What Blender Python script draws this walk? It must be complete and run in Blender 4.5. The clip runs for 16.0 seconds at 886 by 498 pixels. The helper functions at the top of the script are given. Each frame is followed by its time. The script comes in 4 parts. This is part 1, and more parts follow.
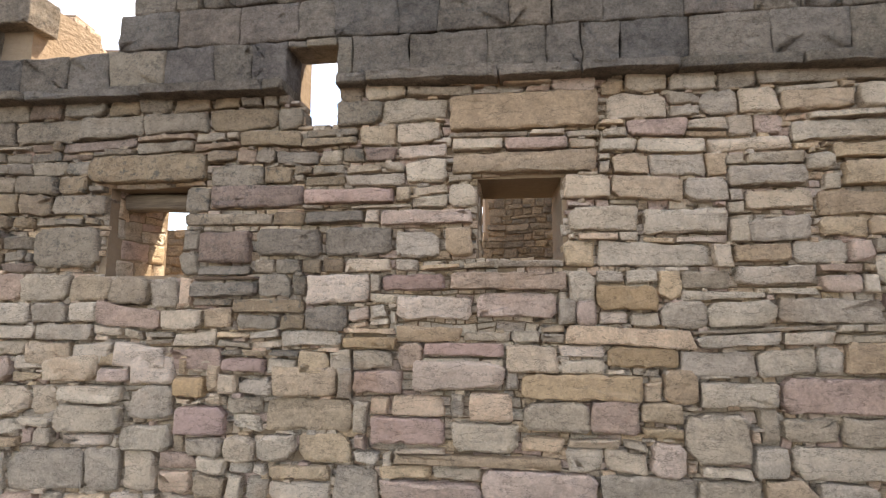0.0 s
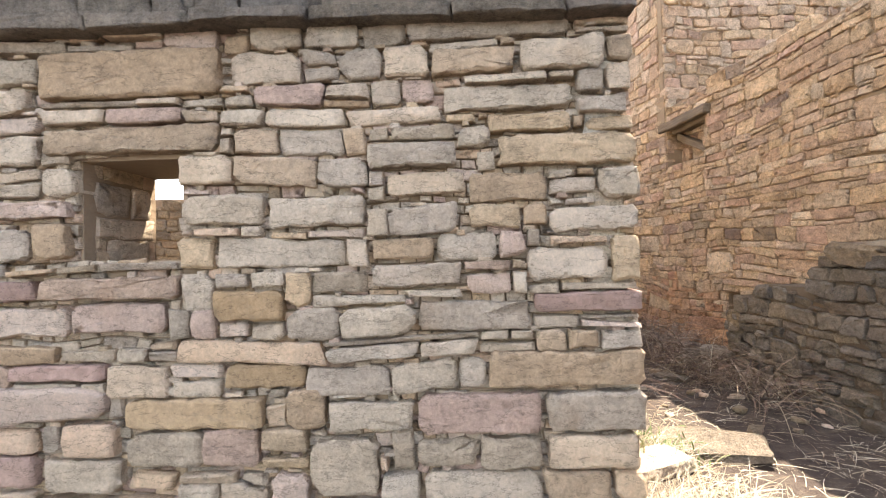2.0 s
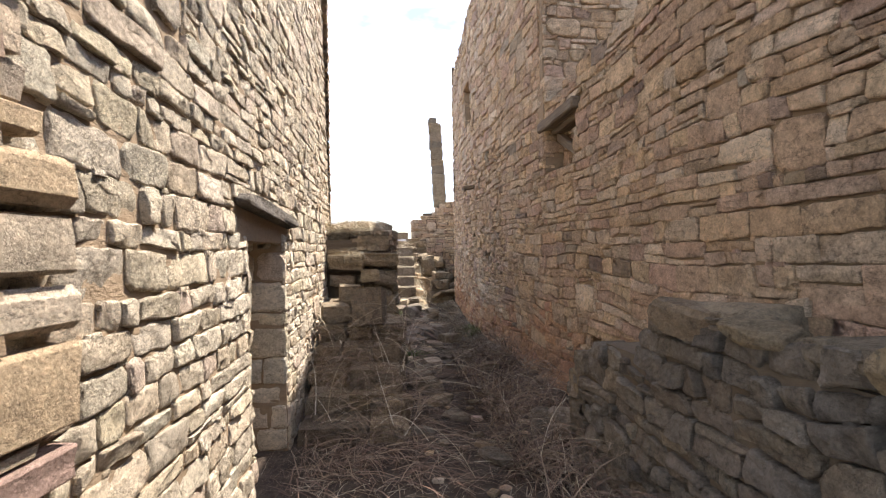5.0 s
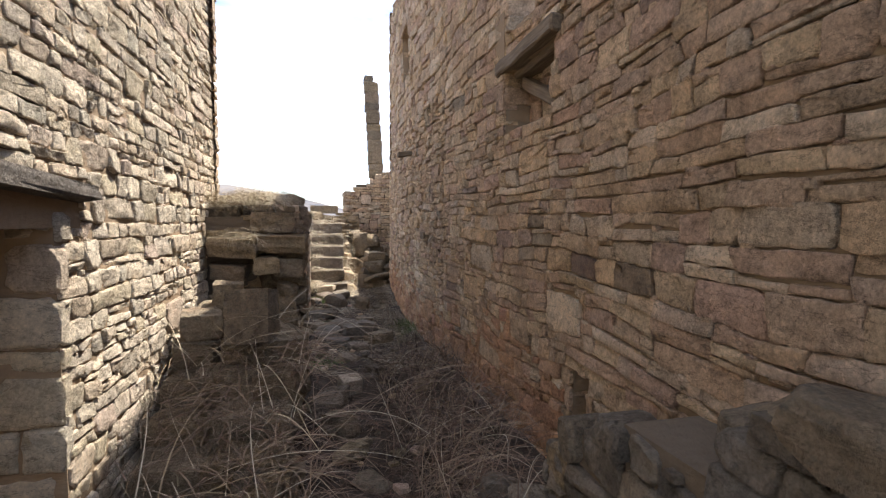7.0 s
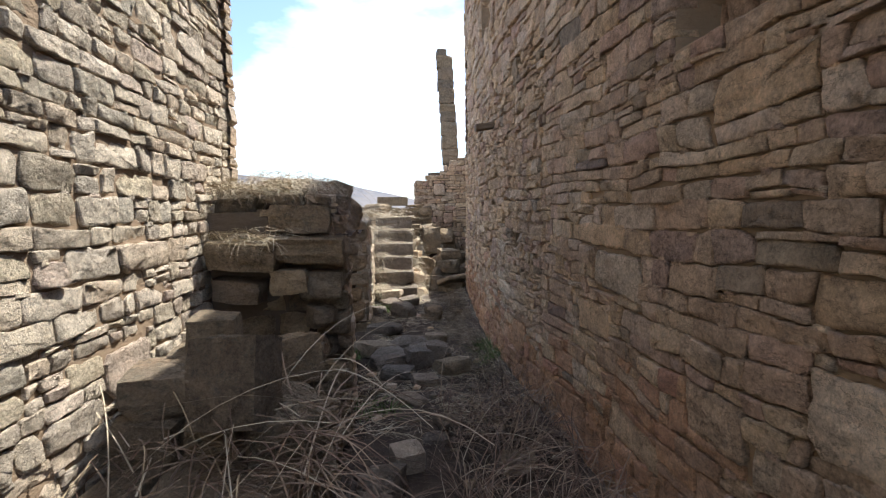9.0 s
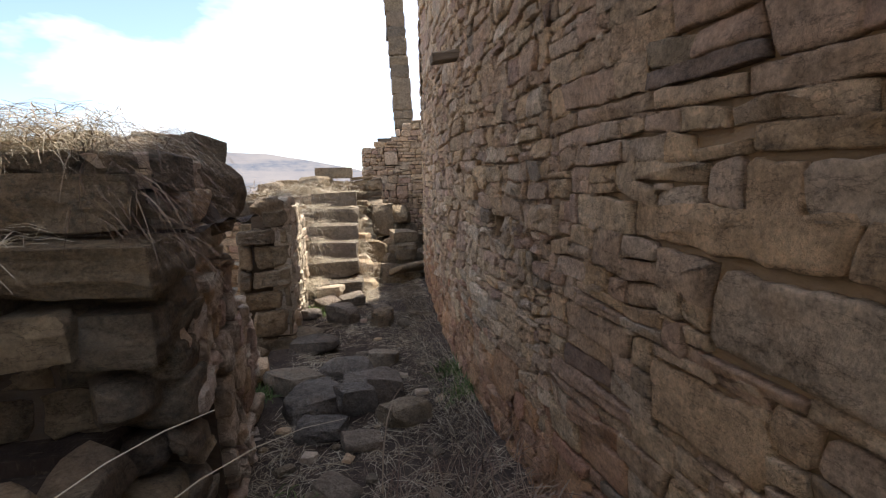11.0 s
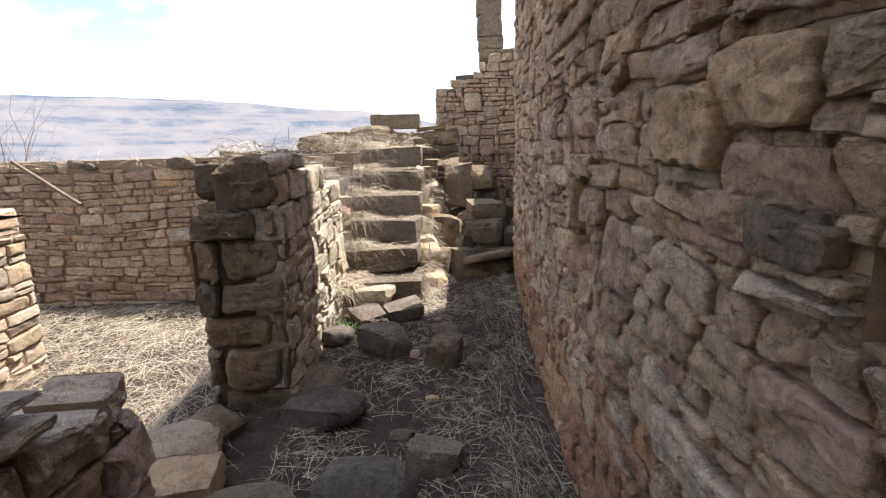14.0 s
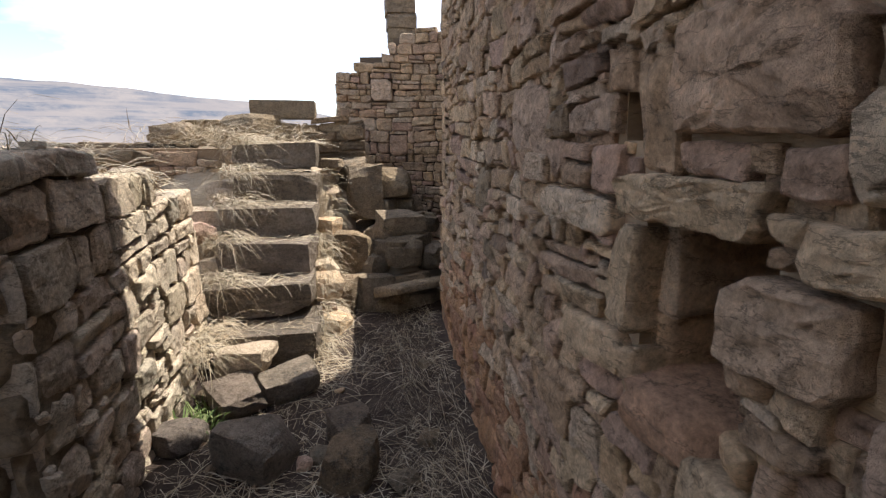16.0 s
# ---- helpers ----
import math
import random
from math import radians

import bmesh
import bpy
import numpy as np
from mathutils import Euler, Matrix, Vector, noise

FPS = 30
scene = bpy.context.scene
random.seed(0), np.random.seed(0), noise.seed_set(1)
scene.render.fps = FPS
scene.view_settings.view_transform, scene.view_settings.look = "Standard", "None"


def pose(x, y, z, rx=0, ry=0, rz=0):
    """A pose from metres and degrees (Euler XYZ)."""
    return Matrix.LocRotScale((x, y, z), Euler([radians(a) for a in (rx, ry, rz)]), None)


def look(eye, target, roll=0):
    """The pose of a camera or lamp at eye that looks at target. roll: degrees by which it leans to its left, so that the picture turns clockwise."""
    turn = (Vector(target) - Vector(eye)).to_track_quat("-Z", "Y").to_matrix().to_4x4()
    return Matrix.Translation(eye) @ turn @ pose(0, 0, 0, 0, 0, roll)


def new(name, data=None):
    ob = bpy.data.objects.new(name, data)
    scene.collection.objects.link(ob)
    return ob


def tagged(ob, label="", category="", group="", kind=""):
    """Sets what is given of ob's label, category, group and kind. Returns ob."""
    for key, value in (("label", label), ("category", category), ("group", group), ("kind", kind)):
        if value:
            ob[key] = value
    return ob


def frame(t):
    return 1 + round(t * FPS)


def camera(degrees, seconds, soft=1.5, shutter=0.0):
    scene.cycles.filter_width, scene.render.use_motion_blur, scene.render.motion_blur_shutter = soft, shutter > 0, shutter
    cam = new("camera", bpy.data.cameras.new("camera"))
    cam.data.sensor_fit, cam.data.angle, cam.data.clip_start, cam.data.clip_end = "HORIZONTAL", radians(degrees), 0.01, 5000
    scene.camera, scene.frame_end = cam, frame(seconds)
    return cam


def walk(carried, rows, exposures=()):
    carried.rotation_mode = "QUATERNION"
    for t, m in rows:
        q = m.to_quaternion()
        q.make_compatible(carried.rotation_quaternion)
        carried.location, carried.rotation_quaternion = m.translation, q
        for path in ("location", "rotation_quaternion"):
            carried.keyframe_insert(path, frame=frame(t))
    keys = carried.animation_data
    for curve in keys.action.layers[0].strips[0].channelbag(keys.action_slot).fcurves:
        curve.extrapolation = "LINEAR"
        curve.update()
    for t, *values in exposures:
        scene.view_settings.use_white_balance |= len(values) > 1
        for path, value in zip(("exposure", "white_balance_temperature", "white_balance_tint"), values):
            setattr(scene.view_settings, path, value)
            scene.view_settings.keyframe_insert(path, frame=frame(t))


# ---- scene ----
cam = camera(82.3, 16.0, 1.2)
METRES, EYE, TILT, LEAN, TURN = 11.5, 1.5, 6.3, 0.0, 0.0
ROWS = [
    (0.0, 0.0, 0.0, 0.0, -0.0, 0.0, -0.0),
    (0.5, 0.0319, 0.0071, 0.0079, 2.75, -1.09, 0.47),
    (1.0, 0.0674, 0.0093, 0.0119, 3.32, -2.36, 1.52),
    (1.5, 0.0994, 0.0161, 0.015, 1.11, -3.77, 1.86),
    (2.0, 0.1326, 0.0331, 0.0152, -4.56, -5.55, 1.2),
    (2.5, 0.1668, 0.0452, 0.0155, -4.66, -6.66, 1.36),
    (3.0, 0.194, 0.0553, 0.0197, -2.61, -5.95, 1.88),
    (3.5, 0.2166, 0.073, 0.0266, -4.06, -5.53, 2.47),
    (4.0, 0.2384, 0.0876, 0.0287, -5.82, -5.67, 1.43),
    (6.5, 0.3002, 0.2046, 0.0227, -6.44, -7.8, -1.21),
    (7.0, 0.3022, 0.2413, 0.0217, -12.56, -9.02, -1.54),
    (7.5, 0.3095, 0.2719, 0.0167, -12.59, -10.19, -1.26),
    (8.0, 0.3159, 0.305, 0.0187, -2.87, -10.66, 0.89),
    (8.5, 0.3156, 0.3387, 0.015, -0.54, -10.44, 1.28),
    (9.0, 0.3187, 0.3733, 0.0093, -4.04, -10.12, 0.17),
    (11.5, 0.34, 0.5421, -0.0091, -8.68, -14.05, 0.44),
    (12.0, 0.3407, 0.5723, -0.0103, -7.17, -14.81, 1.48),
    (12.5, 0.3495, 0.6037, -0.016, -4.42, -15.42, 1.63),
    (13.0, 0.3547, 0.6347, -0.0198, 1.37, -15.86, 2.6),
    (13.5, 0.3543, 0.6678, -0.0245, 2.47, -17.06, 2.61),
    (14.0, 0.3566, 0.6965, -0.0286, 1.16, -17.81, 1.78),
    (14.5, 0.3576, 0.7265, -0.0287, 6.19, -16.98, 3.26),
    (15.0, 0.3565, 0.7503, -0.0349, 6.17, -17.0, 3.14),
    (15.5, 0.3549, 0.777, -0.0352, -5.65, -17.61, 0.3),
    (16.0, 0.3549, 0.7969, -0.039, -9.2, -18.24, -0.9),
]
EXPOSURES = [(0.0, 1.86, 7310, 13), (1.5, 2.16, 7240, 13), (2.0, 2.36, 7040, 13), (3.0, 2.29, 6840, 13), (4.2, 1.87, 6740, 13), (6.3, 1.05, 6540, 12), (7.0, 1.23, 6540, 12), (8.0, 1.45, 6240, 13), (8.5, 1.34, 6240, 12), (9.2, 1.05, 6140, 10), (11.5, 1.06, 6610, 13), (12.5, 1.46, 6490, 12), (13.5, 1.51, 6440, 12), (14.0, 1.35, 6340, 12), (14.5, 0.73, 6340, 12), (15.0, 0.5, 6540, 13), (15.5, 0.86, 6440, 13), (16.0, 0.99, 6610, 13)]
walk(cam, [(t, pose(0, 0, EYE, TILT, LEAN, TURN) @ pose(METRES * x, METRES * y, METRES * z, 90 + pitch, roll, yaw)) for t, x, y, z, yaw, pitch, roll in ROWS], EXPOSURES)

# ---- world and sun ----
SUN_WAY = Vector((0.412, 0.36, 0.97)).normalized()          # towards the sun
SUN_UP = math.asin(SUN_WAY.z)
world = bpy.data.worlds.new("world")
scene.world = world
world.use_nodes = True
wn, wl = world.node_tree.nodes, world.node_tree.links
sky = wn.new("ShaderNodeTexSky")
sky.sky_type, sky.sun_disc = "NISHITA", False
sky.sun_elevation, sky.sun_rotation = SUN_UP, math.atan2(SUN_WAY.x, SUN_WAY.y)
sky.altitude, sky.dust_density = 1400, 2.5
wtc = wn.new("ShaderNodeTexCoord")
wmap = wn.new("ShaderNodeMapping")
wmap.inputs["Scale"].default_value = (1.0, 1.0, 2.6)
wcl = wn.new("ShaderNodeTexNoise")
wcl.inputs["Scale"].default_value, wcl.inputs["Detail"].default_value, wcl.inputs["Roughness"].default_value = 2.2, 6, 0.55
wramp = wn.new("ShaderNodeMapRange")
wramp.inputs["From Min"].default_value, wramp.inputs["From Max"].default_value = 0.455, 0.72
wmix = wn.new("ShaderNodeMix")
wmix.data_type = "RGBA"
wmix.inputs["B"].default_value = (9.0, 9.2, 9.6, 1)
wl.new(wtc.outputs["Generated"], wmap.inputs["Vector"])
wl.new(wmap.outputs["Vector"], wcl.inputs["Vector"])
wl.new(wcl.outputs["Fac"], wramp.inputs["Value"])
wl.new(wramp.outputs["Result"], wmix.inputs["Factor"])
wl.new(sky.outputs["Color"], wmix.inputs["A"])
wl.new(wmix.outputs["Result"], wn["Background"].inputs["Color"])
wn["Background"].inputs["Strength"].default_value = 0.15
sun = new("sun", bpy.data.lights.new("sun", "SUN"))
sun.data.energy, sun.data.angle, sun.data.color = 5.0, radians(0.5), (1.0, 0.94, 0.84)
sun.matrix_world = look(SUN_WAY * 60, (0, 0, 0))


# ---- materials ----
def material(name, rough=0.9):
    m = bpy.data.materials.new(name)
    m.use_nodes = True
    b = m.node_tree.nodes["Principled BSDF"]
    b.inputs["Roughness"].default_value = rough
    b.inputs["Specular IOR Level"].default_value = 0.25
    return m, m.node_tree.nodes, m.node_tree.links, b


def coords(n, l, scale=(1, 1, 1)):
    g = n.new("ShaderNodeNewGeometry")
    mp = n.new("ShaderNodeMapping")
    mp.inputs["Scale"].default_value = scale
    l.new(g.outputs["Position"], mp.inputs["Vector"])
    return g, mp.outputs["Vector"]


def noise_tex(n, l, vec, scale, detail=6, rough=0.6):
    t = n.new("ShaderNodeTexNoise")
    t.inputs["Scale"].default_value, t.inputs["Detail"].default_value, t.inputs["Roughness"].default_value = scale, detail, rough
    l.new(vec, t.inputs["Vector"])
    return t.outputs["Fac"]


def ramp(n, l, fac, stops):
    r = n.new("ShaderNodeValToRGB")
    while len(r.color_ramp.elements) < len(stops):
        r.color_ramp.elements.new(0.5)
    for e, (p, c) in zip(r.color_ramp.elements, stops):
        e.position, e.color = p, (*c, 1)
    l.new(fac, r.inputs["Fac"])
    return r.outputs["Color"]


def mix(n, l, fac, a, b, kind="MIX"):
    m = n.new("ShaderNodeMix")
    m.data_type, m.blend_type = "RGBA", kind
    for key, v in (("Factor", fac), ("A", a), ("B", b)):
        if isinstance(v, (int, float)):
            m.inputs[key].default_value = v
        elif isinstance(v, tuple):
            m.inputs[key].default_value = (*v, 1)
        else:
            l.new(v, m.inputs[key])
    return m.outputs["Result"]


def calc(n, l, op, a, b=None):
    m = n.new("ShaderNodeMath")
    m.operation = op
    for i, v in enumerate((a, b)):
        if isinstance(v, (int, float)):
            m.inputs[i].default_value = v
        elif v is not None:
            l.new(v, m.inputs[i])
    return m.outputs["Value"]


def span(n, l, fac, lo, hi):
    r = n.new("ShaderNodeMapRange")
    r.inputs["From Min"].default_value, r.inputs["From Max"].default_value = lo, hi
    l.new(fac, r.inputs["Value"])
    return r.outputs["Result"]


def bump(n, l, b, heights):
    """Stacked bumps: (height, strength, distance)."""
    last = None
    for h, s, d in heights:
        k = n.new("ShaderNodeBump")
        k.inputs["Strength"].default_value, k.inputs["Distance"].default_value = s, d
        l.new(h, k.inputs["Height"])
        if last:
            l.new(last, k.inputs["Normal"])
        last = k.outputs["Normal"]
    l.new(last, b.inputs["Normal"])


def stone_material(name, stops, lichen=0.5, lichen_colour=(0.16, 0.155, 0.13), rust=0.25, grain=1.0, mottle=0.78, spread=0.42):
    """Weathered sandstone: one tone to each stone, bedding, grain, pits, lichen and rust stains."""
    m, n, l, b = material(name, 0.93)
    g, vec = coords(n, l)
    info = n.new("ShaderNodeObjectInfo")
    tone = calc(n, l, "FRACT", calc(n, l, "ADD", g.outputs["Random Per Island"], info.outputs["Random"]))
    base = ramp(n, l, tone, stops)
    tone2 = calc(n, l, "FRACT", calc(n, l, "MULTIPLY", tone, 7.31))
    blotch = noise_tex(n, l, vec, 4.5, 6, 0.7)
    fine = noise_tex(n, l, vec, 75, 9, 0.8)
    grit = noise_tex(n, l, vec, 22, 8, 0.75)
    _, bed = coords(n, l, (1.0, 1.0, 3.0))
    beds = noise_tex(n, l, bed, 6.5, 5, 0.6)
    value = calc(n, l, "ADD", calc(n, l, "MULTIPLY", tone2, spread), 1.01 - spread / 2)
    for f, k in ((fine, 2.5), (grit, 2.1), (beds, 0.6), (blotch, 1.4)):
        value = calc(n, l, "ADD", value, calc(n, l, "MULTIPLY", calc(n, l, "SUBTRACT", f, 0.5), k * mottle))
    grey = n.new("ShaderNodeCombineColor")
    for key in ("Red", "Green", "Blue"):
        l.new(value, grey.inputs[key])
    col = mix(n, l, 1.0, base, grey.outputs["Color"], "MULTIPLY")
    rusty = calc(n, l, "MULTIPLY", span(n, l, noise_tex(n, l, vec, 2.1, 4, 0.6), 0.60, 0.76), rust)
    col = mix(n, l, rusty, col, (0.40, 0.20, 0.08))
    spots = span(n, l, noise_tex(n, l, vec, 24, 9, 0.78), 0.53, 0.60)
    patch = span(n, l, noise_tex(n, l, vec, 2.1, 4, 0.6), 0.40, 0.58)
    col = mix(n, l, calc(n, l, "MULTIPLY", calc(n, l, "MULTIPLY", spots, patch), lichen), col, lichen_colour)
    wrinkle = calc(n, l, "ABSOLUTE", calc(n, l, "SUBTRACT", noise_tex(n, l, bed, 5.0, 7, 0.62), 0.5))
    crack = span(n, l, wrinkle, 0.012, 0.0)
    col = mix(n, l, calc(n, l, "MULTIPLY", crack, 0.55), col, (0.07, 0.055, 0.04))
    l.new(col, b.inputs["Base Color"])
    pits = n.new("ShaderNodeTexVoronoi")
    pits.inputs["Scale"].default_value = 55
    l.new(vec, pits.inputs["Vector"])
    bump(n, l, b, ((span(n, l, wrinkle, 0.0, 0.04), 0.35 * grain, 0.010), (noise_tex(n, l, vec, 11, 8, 0.72), 0.65 * grain, 0.03), (grit, 0.80 * grain, 0.016), (fine, 0.65 * grain, 0.008), (pits.outputs["Distance"], 0.15 * grain, 0.004)))
    return m


TAN = [(0.0, (0.522, 0.416, 0.302)), (0.18, (0.559, 0.458, 0.342)), (0.34, (0.487, 0.399, 0.310)), (0.48, (0.600, 0.440, 0.275)), (0.60, (0.515, 0.365, 0.290)),
       (0.72, (0.585, 0.491, 0.380)), (0.86, (0.514, 0.366, 0.232)), (1.0, (0.541, 0.449, 0.349))]
OCHRE = [(0.0, (0.525, 0.377, 0.249)), (0.2, (0.584, 0.433, 0.277)), (0.38, (0.482, 0.336, 0.234)), (0.55, (0.555, 0.391, 0.234)), (0.68, (0.438, 0.293, 0.219)),
         (0.80, (0.608, 0.475, 0.337)), (0.92, (0.500, 0.385, 0.275)), (1.0, (0.525, 0.349, 0.249))]
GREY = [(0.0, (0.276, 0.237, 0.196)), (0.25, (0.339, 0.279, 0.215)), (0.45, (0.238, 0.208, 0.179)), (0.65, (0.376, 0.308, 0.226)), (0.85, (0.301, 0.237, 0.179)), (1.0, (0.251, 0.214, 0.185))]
stone_tan = stone_material("stone_tan", TAN, 0.20, (0.17, 0.16, 0.13), 0.34, 1.0, 0.50)
stone_red = stone_material("stone_red", [(0.0, (0.40, 0.26, 0.20)), (0.5, (0.36, 0.25, 0.21)), (1.0, (0.44, 0.30, 0.23))], 0.2, (0.16, 0.155, 0.13), 0.25, 0.9, 0.42)
stone_gold = stone_material("stone_gold", [(0.0, (0.48, 0.34, 0.18)), (0.5, (0.46, 0.31, 0.17)), (1.0, (0.50, 0.36, 0.22))], 0.2, (0.16, 0.155, 0.13), 0.25, 0.9, 0.42)
stone_ochre = stone_material("stone_ochre", OCHRE, 0.32, (0.15, 0.135, 0.11), 0.35, 1.15, 0.86, 0.30)
stone_rust = stone_material("stone_rust", [(p, (c[0] * 0.90, c[1] * 0.74, c[2] * 0.66)) for p, c in OCHRE], 0.30, (0.13, 0.11, 0.09), 0.45, 1.15, 0.8, 0.30)
stone_sooty = stone_material("stone_sooty", [(p, (c[0] * 0.58, c[1] * 0.60, c[2] * 0.62)) for p, c in OCHRE], 0.6, (0.09, 0.085, 0.075), 0.15, 1.15, 0.8, 0.30)
# tan brightened for the sunlit house side and pier flank
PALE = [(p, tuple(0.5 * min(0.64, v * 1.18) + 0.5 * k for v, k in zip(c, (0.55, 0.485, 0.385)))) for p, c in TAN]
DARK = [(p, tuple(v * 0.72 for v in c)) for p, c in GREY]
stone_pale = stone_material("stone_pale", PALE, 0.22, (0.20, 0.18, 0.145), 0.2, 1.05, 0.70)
stone_dark = stone_material("stone_dark", DARK, 0.6, (0.09, 0.09, 0.08), 0.1, 1.2)
stone_lichen = stone_material("stone_lichen", [(p, tuple(0.62 * k for k in c)) for p, c in TAN], 0.75, (0.11, 0.108, 0.092), 0.12, 1.1, 0.62)
stone_step = stone_material("stone_step", [(p, tuple(0.62 * k for k in c)) for p, c in GREY], 0.5, (0.09, 0.085, 0.07), 0.1, 1.1)
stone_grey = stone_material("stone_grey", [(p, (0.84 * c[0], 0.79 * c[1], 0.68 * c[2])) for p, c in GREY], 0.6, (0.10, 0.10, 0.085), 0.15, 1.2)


def rubble_material(name, a, b_):
    """Earth and small stones packed between and behind the face stones."""
    m, n, l, b = material(name, 0.97)
    g, vec = coords(n, l)
    _, flat = coords(n, l, (1, 1, 2.4))
    f = noise_tex(n, l, vec, 25, 7, 0.7)
    col = mix(n, l, f, a, b_)
    l.new(col, b.inputs["Base Color"])
    bump(n, l, b, ((noise_tex(n, l, flat, 9, 6, 0.7), 0.6, 0.04), (f, 0.5, 0.012)))
    return m


mortar = rubble_material("mortar_earth", (0.085, 0.065, 0.048), (0.16, 0.125, 0.09))
mortar_ochre = rubble_material("mortar_ochre", (0.20, 0.145, 0.095), (0.34, 0.25, 0.165))
rubble_fill = rubble_material("rubble_fill", (0.30, 0.25, 0.18), (0.42, 0.35, 0.26))


def soil_material():
    m, n, l, b = material("dry_soil", 1.0)
    g, vec = coords(n, l)
    big = noise_tex(n, l, vec, 0.9, 5, 0.6)
    mid = noise_tex(n, l, vec, 7, 6, 0.65)
    fine = noise_tex(n, l, vec, 60, 6, 0.75)
    col = ramp(n, l, mid, [(0.3, (0.037, 0.027, 0.022)), (0.5, (0.060, 0.044, 0.035)), (0.7, (0.092, 0.072, 0.056))])
    straw = noise_tex(n, l, coords(n, l, (6, 40, 6))[1], 2.2, 5, 0.7)
    straw2 = noise_tex(n, l, coords(n, l, (40, 6, 6))[1], 2.2, 5, 0.7)
    litter = calc(n, l, "MULTIPLY", span(n, l, calc(n, l, "MAXIMUM", straw, straw2), 0.58, 0.70), span(n, l, big, 0.35, 0.6))
    col = mix(n, l, calc(n, l, "MULTIPLY", litter, 0.6), col, (0.28, 0.23, 0.155))
    grains = span(n, l, fine, 0.60, 0.75)
    col = mix(n, l, calc(n, l, "MULTIPLY", grains, 0.5), col, (0.24, 0.205, 0.165))
    l.new(col, b.inputs["Base Color"])
    bump(n, l, b, ((mid, 0.7, 0.06), (straw, 0.4, 0.02), (fine, 0.6, 0.015)))
    return m


soil = soil_material()


def stalk_material(name, stops):
    m, n, l, b = material(name, 0.75)
    g = n.new("ShaderNodeNewGeometry")
    l.new(ramp(n, l, g.outputs["Random Per Island"], stops), b.inputs["Base Color"])
    return m


straw_mat = stalk_material("dry_straw", [(0.0, (0.30, 0.23, 0.14)), (0.4, (0.42, 0.365, 0.265)), (0.75, (0.55, 0.49, 0.375)), (1.0, (0.24, 0.16, 0.10))])
brush_mat = stalk_material("dead_brush", [(0.0, (0.10, 0.062, 0.047)), (0.4, (0.17, 0.113, 0.082)), (0.75, (0.29, 0.22, 0.155)), (1.0, (0.13, 0.09, 0.067))])
green_mat = stalk_material("green_blades", [(0.0, (0.07, 0.11, 0.035)), (0.5, (0.11, 0.16, 0.05)), (1.0, (0.16, 0.19, 0.08))])


def wood_material():
    m, n, l, b = material("weathered_timber", 0.85)
    tc = n.new("ShaderNodeTexCoord")
    mp = n.new("ShaderNodeMapping")
    mp.inputs["Scale"].default_value = (2.0, 30, 30)
    l.new(tc.outputs["Object"], mp.inputs["Vector"])
    f = noise_tex(n, l, mp.outputs["Vector"], 2.0, 7, 0.65)
    l.new(ramp(n, l, f, [(0.3, (0.075, 0.055, 0.04)), (0.55, (0.17, 0.13, 0.09)), (0.75, (0.27, 0.21, 0.15))]), b.inputs["Base Color"])
    bump(n, l, b, ((f, 0.7, 0.012),))
    return m


timber = wood_material()


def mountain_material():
    """Far hills behind miles of air: haze painted as glow, with pale banded cliffs."""
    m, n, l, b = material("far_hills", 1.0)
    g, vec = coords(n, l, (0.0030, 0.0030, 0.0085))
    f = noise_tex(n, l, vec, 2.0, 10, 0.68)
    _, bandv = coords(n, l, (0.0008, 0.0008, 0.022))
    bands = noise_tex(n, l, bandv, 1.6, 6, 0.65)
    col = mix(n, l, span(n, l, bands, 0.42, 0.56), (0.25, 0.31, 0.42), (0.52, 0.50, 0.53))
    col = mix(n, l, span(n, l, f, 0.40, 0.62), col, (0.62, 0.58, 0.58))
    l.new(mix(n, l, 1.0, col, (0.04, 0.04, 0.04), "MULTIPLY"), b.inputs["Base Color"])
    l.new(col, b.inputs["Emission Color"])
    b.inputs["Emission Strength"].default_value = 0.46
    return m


hills_mat = mountain_material()


# ---- building blocks ----
def mesh_object(name, verts, faces, mat, parent=None, smooth=True, label=""):
    me = bpy.data.meshes.new(name)
    me.from_pydata([tuple(v) for v in verts], [], [tuple(f) for f in faces])
    me.materials.append(mat)
    if smooth:
        me.polygons.foreach_set("use_smooth", smooth if isinstance(smooth, list) else [True] * len(me.polygons))
    me.update()
    ob = new(name, me)
    if parent:
        ob.parent = parent
    if label:
        ob["label"] = label
    return ob


def part(name, bm, mat, parent, label=""):
    me = bpy.data.meshes.new(name)
    bm.to_mesh(me)
    bm.free()
    me.materials.append(mat)
    ob = new(name, me)
    ob.parent = parent
    if label:
        ob["label"] = label
    return ob


UP = Vector((0, 0, 1))


class Face:
    """A wall face: a place on it, the way along it (unit, level), and the outward normal; batter leans it back per metre of height."""

    def __init__(self, x, y, along, out, batter=0.0, bow=None):
        self.o, self.a, self.n, self.batter, self.bow = Vector((x, y, 0)), Vector((*along, 0)).normalized(), Vector((*out, 0)).normalized(), batter, bow

        self.flip = self.a.cross(UP).dot(self.n) < 0

    def at(self, u, v, d=0.0):
        return self.o + self.a * u + UP * v + self.n * (d - self.batter * v + (self.bow(u, v) if self.bow else 0.0))


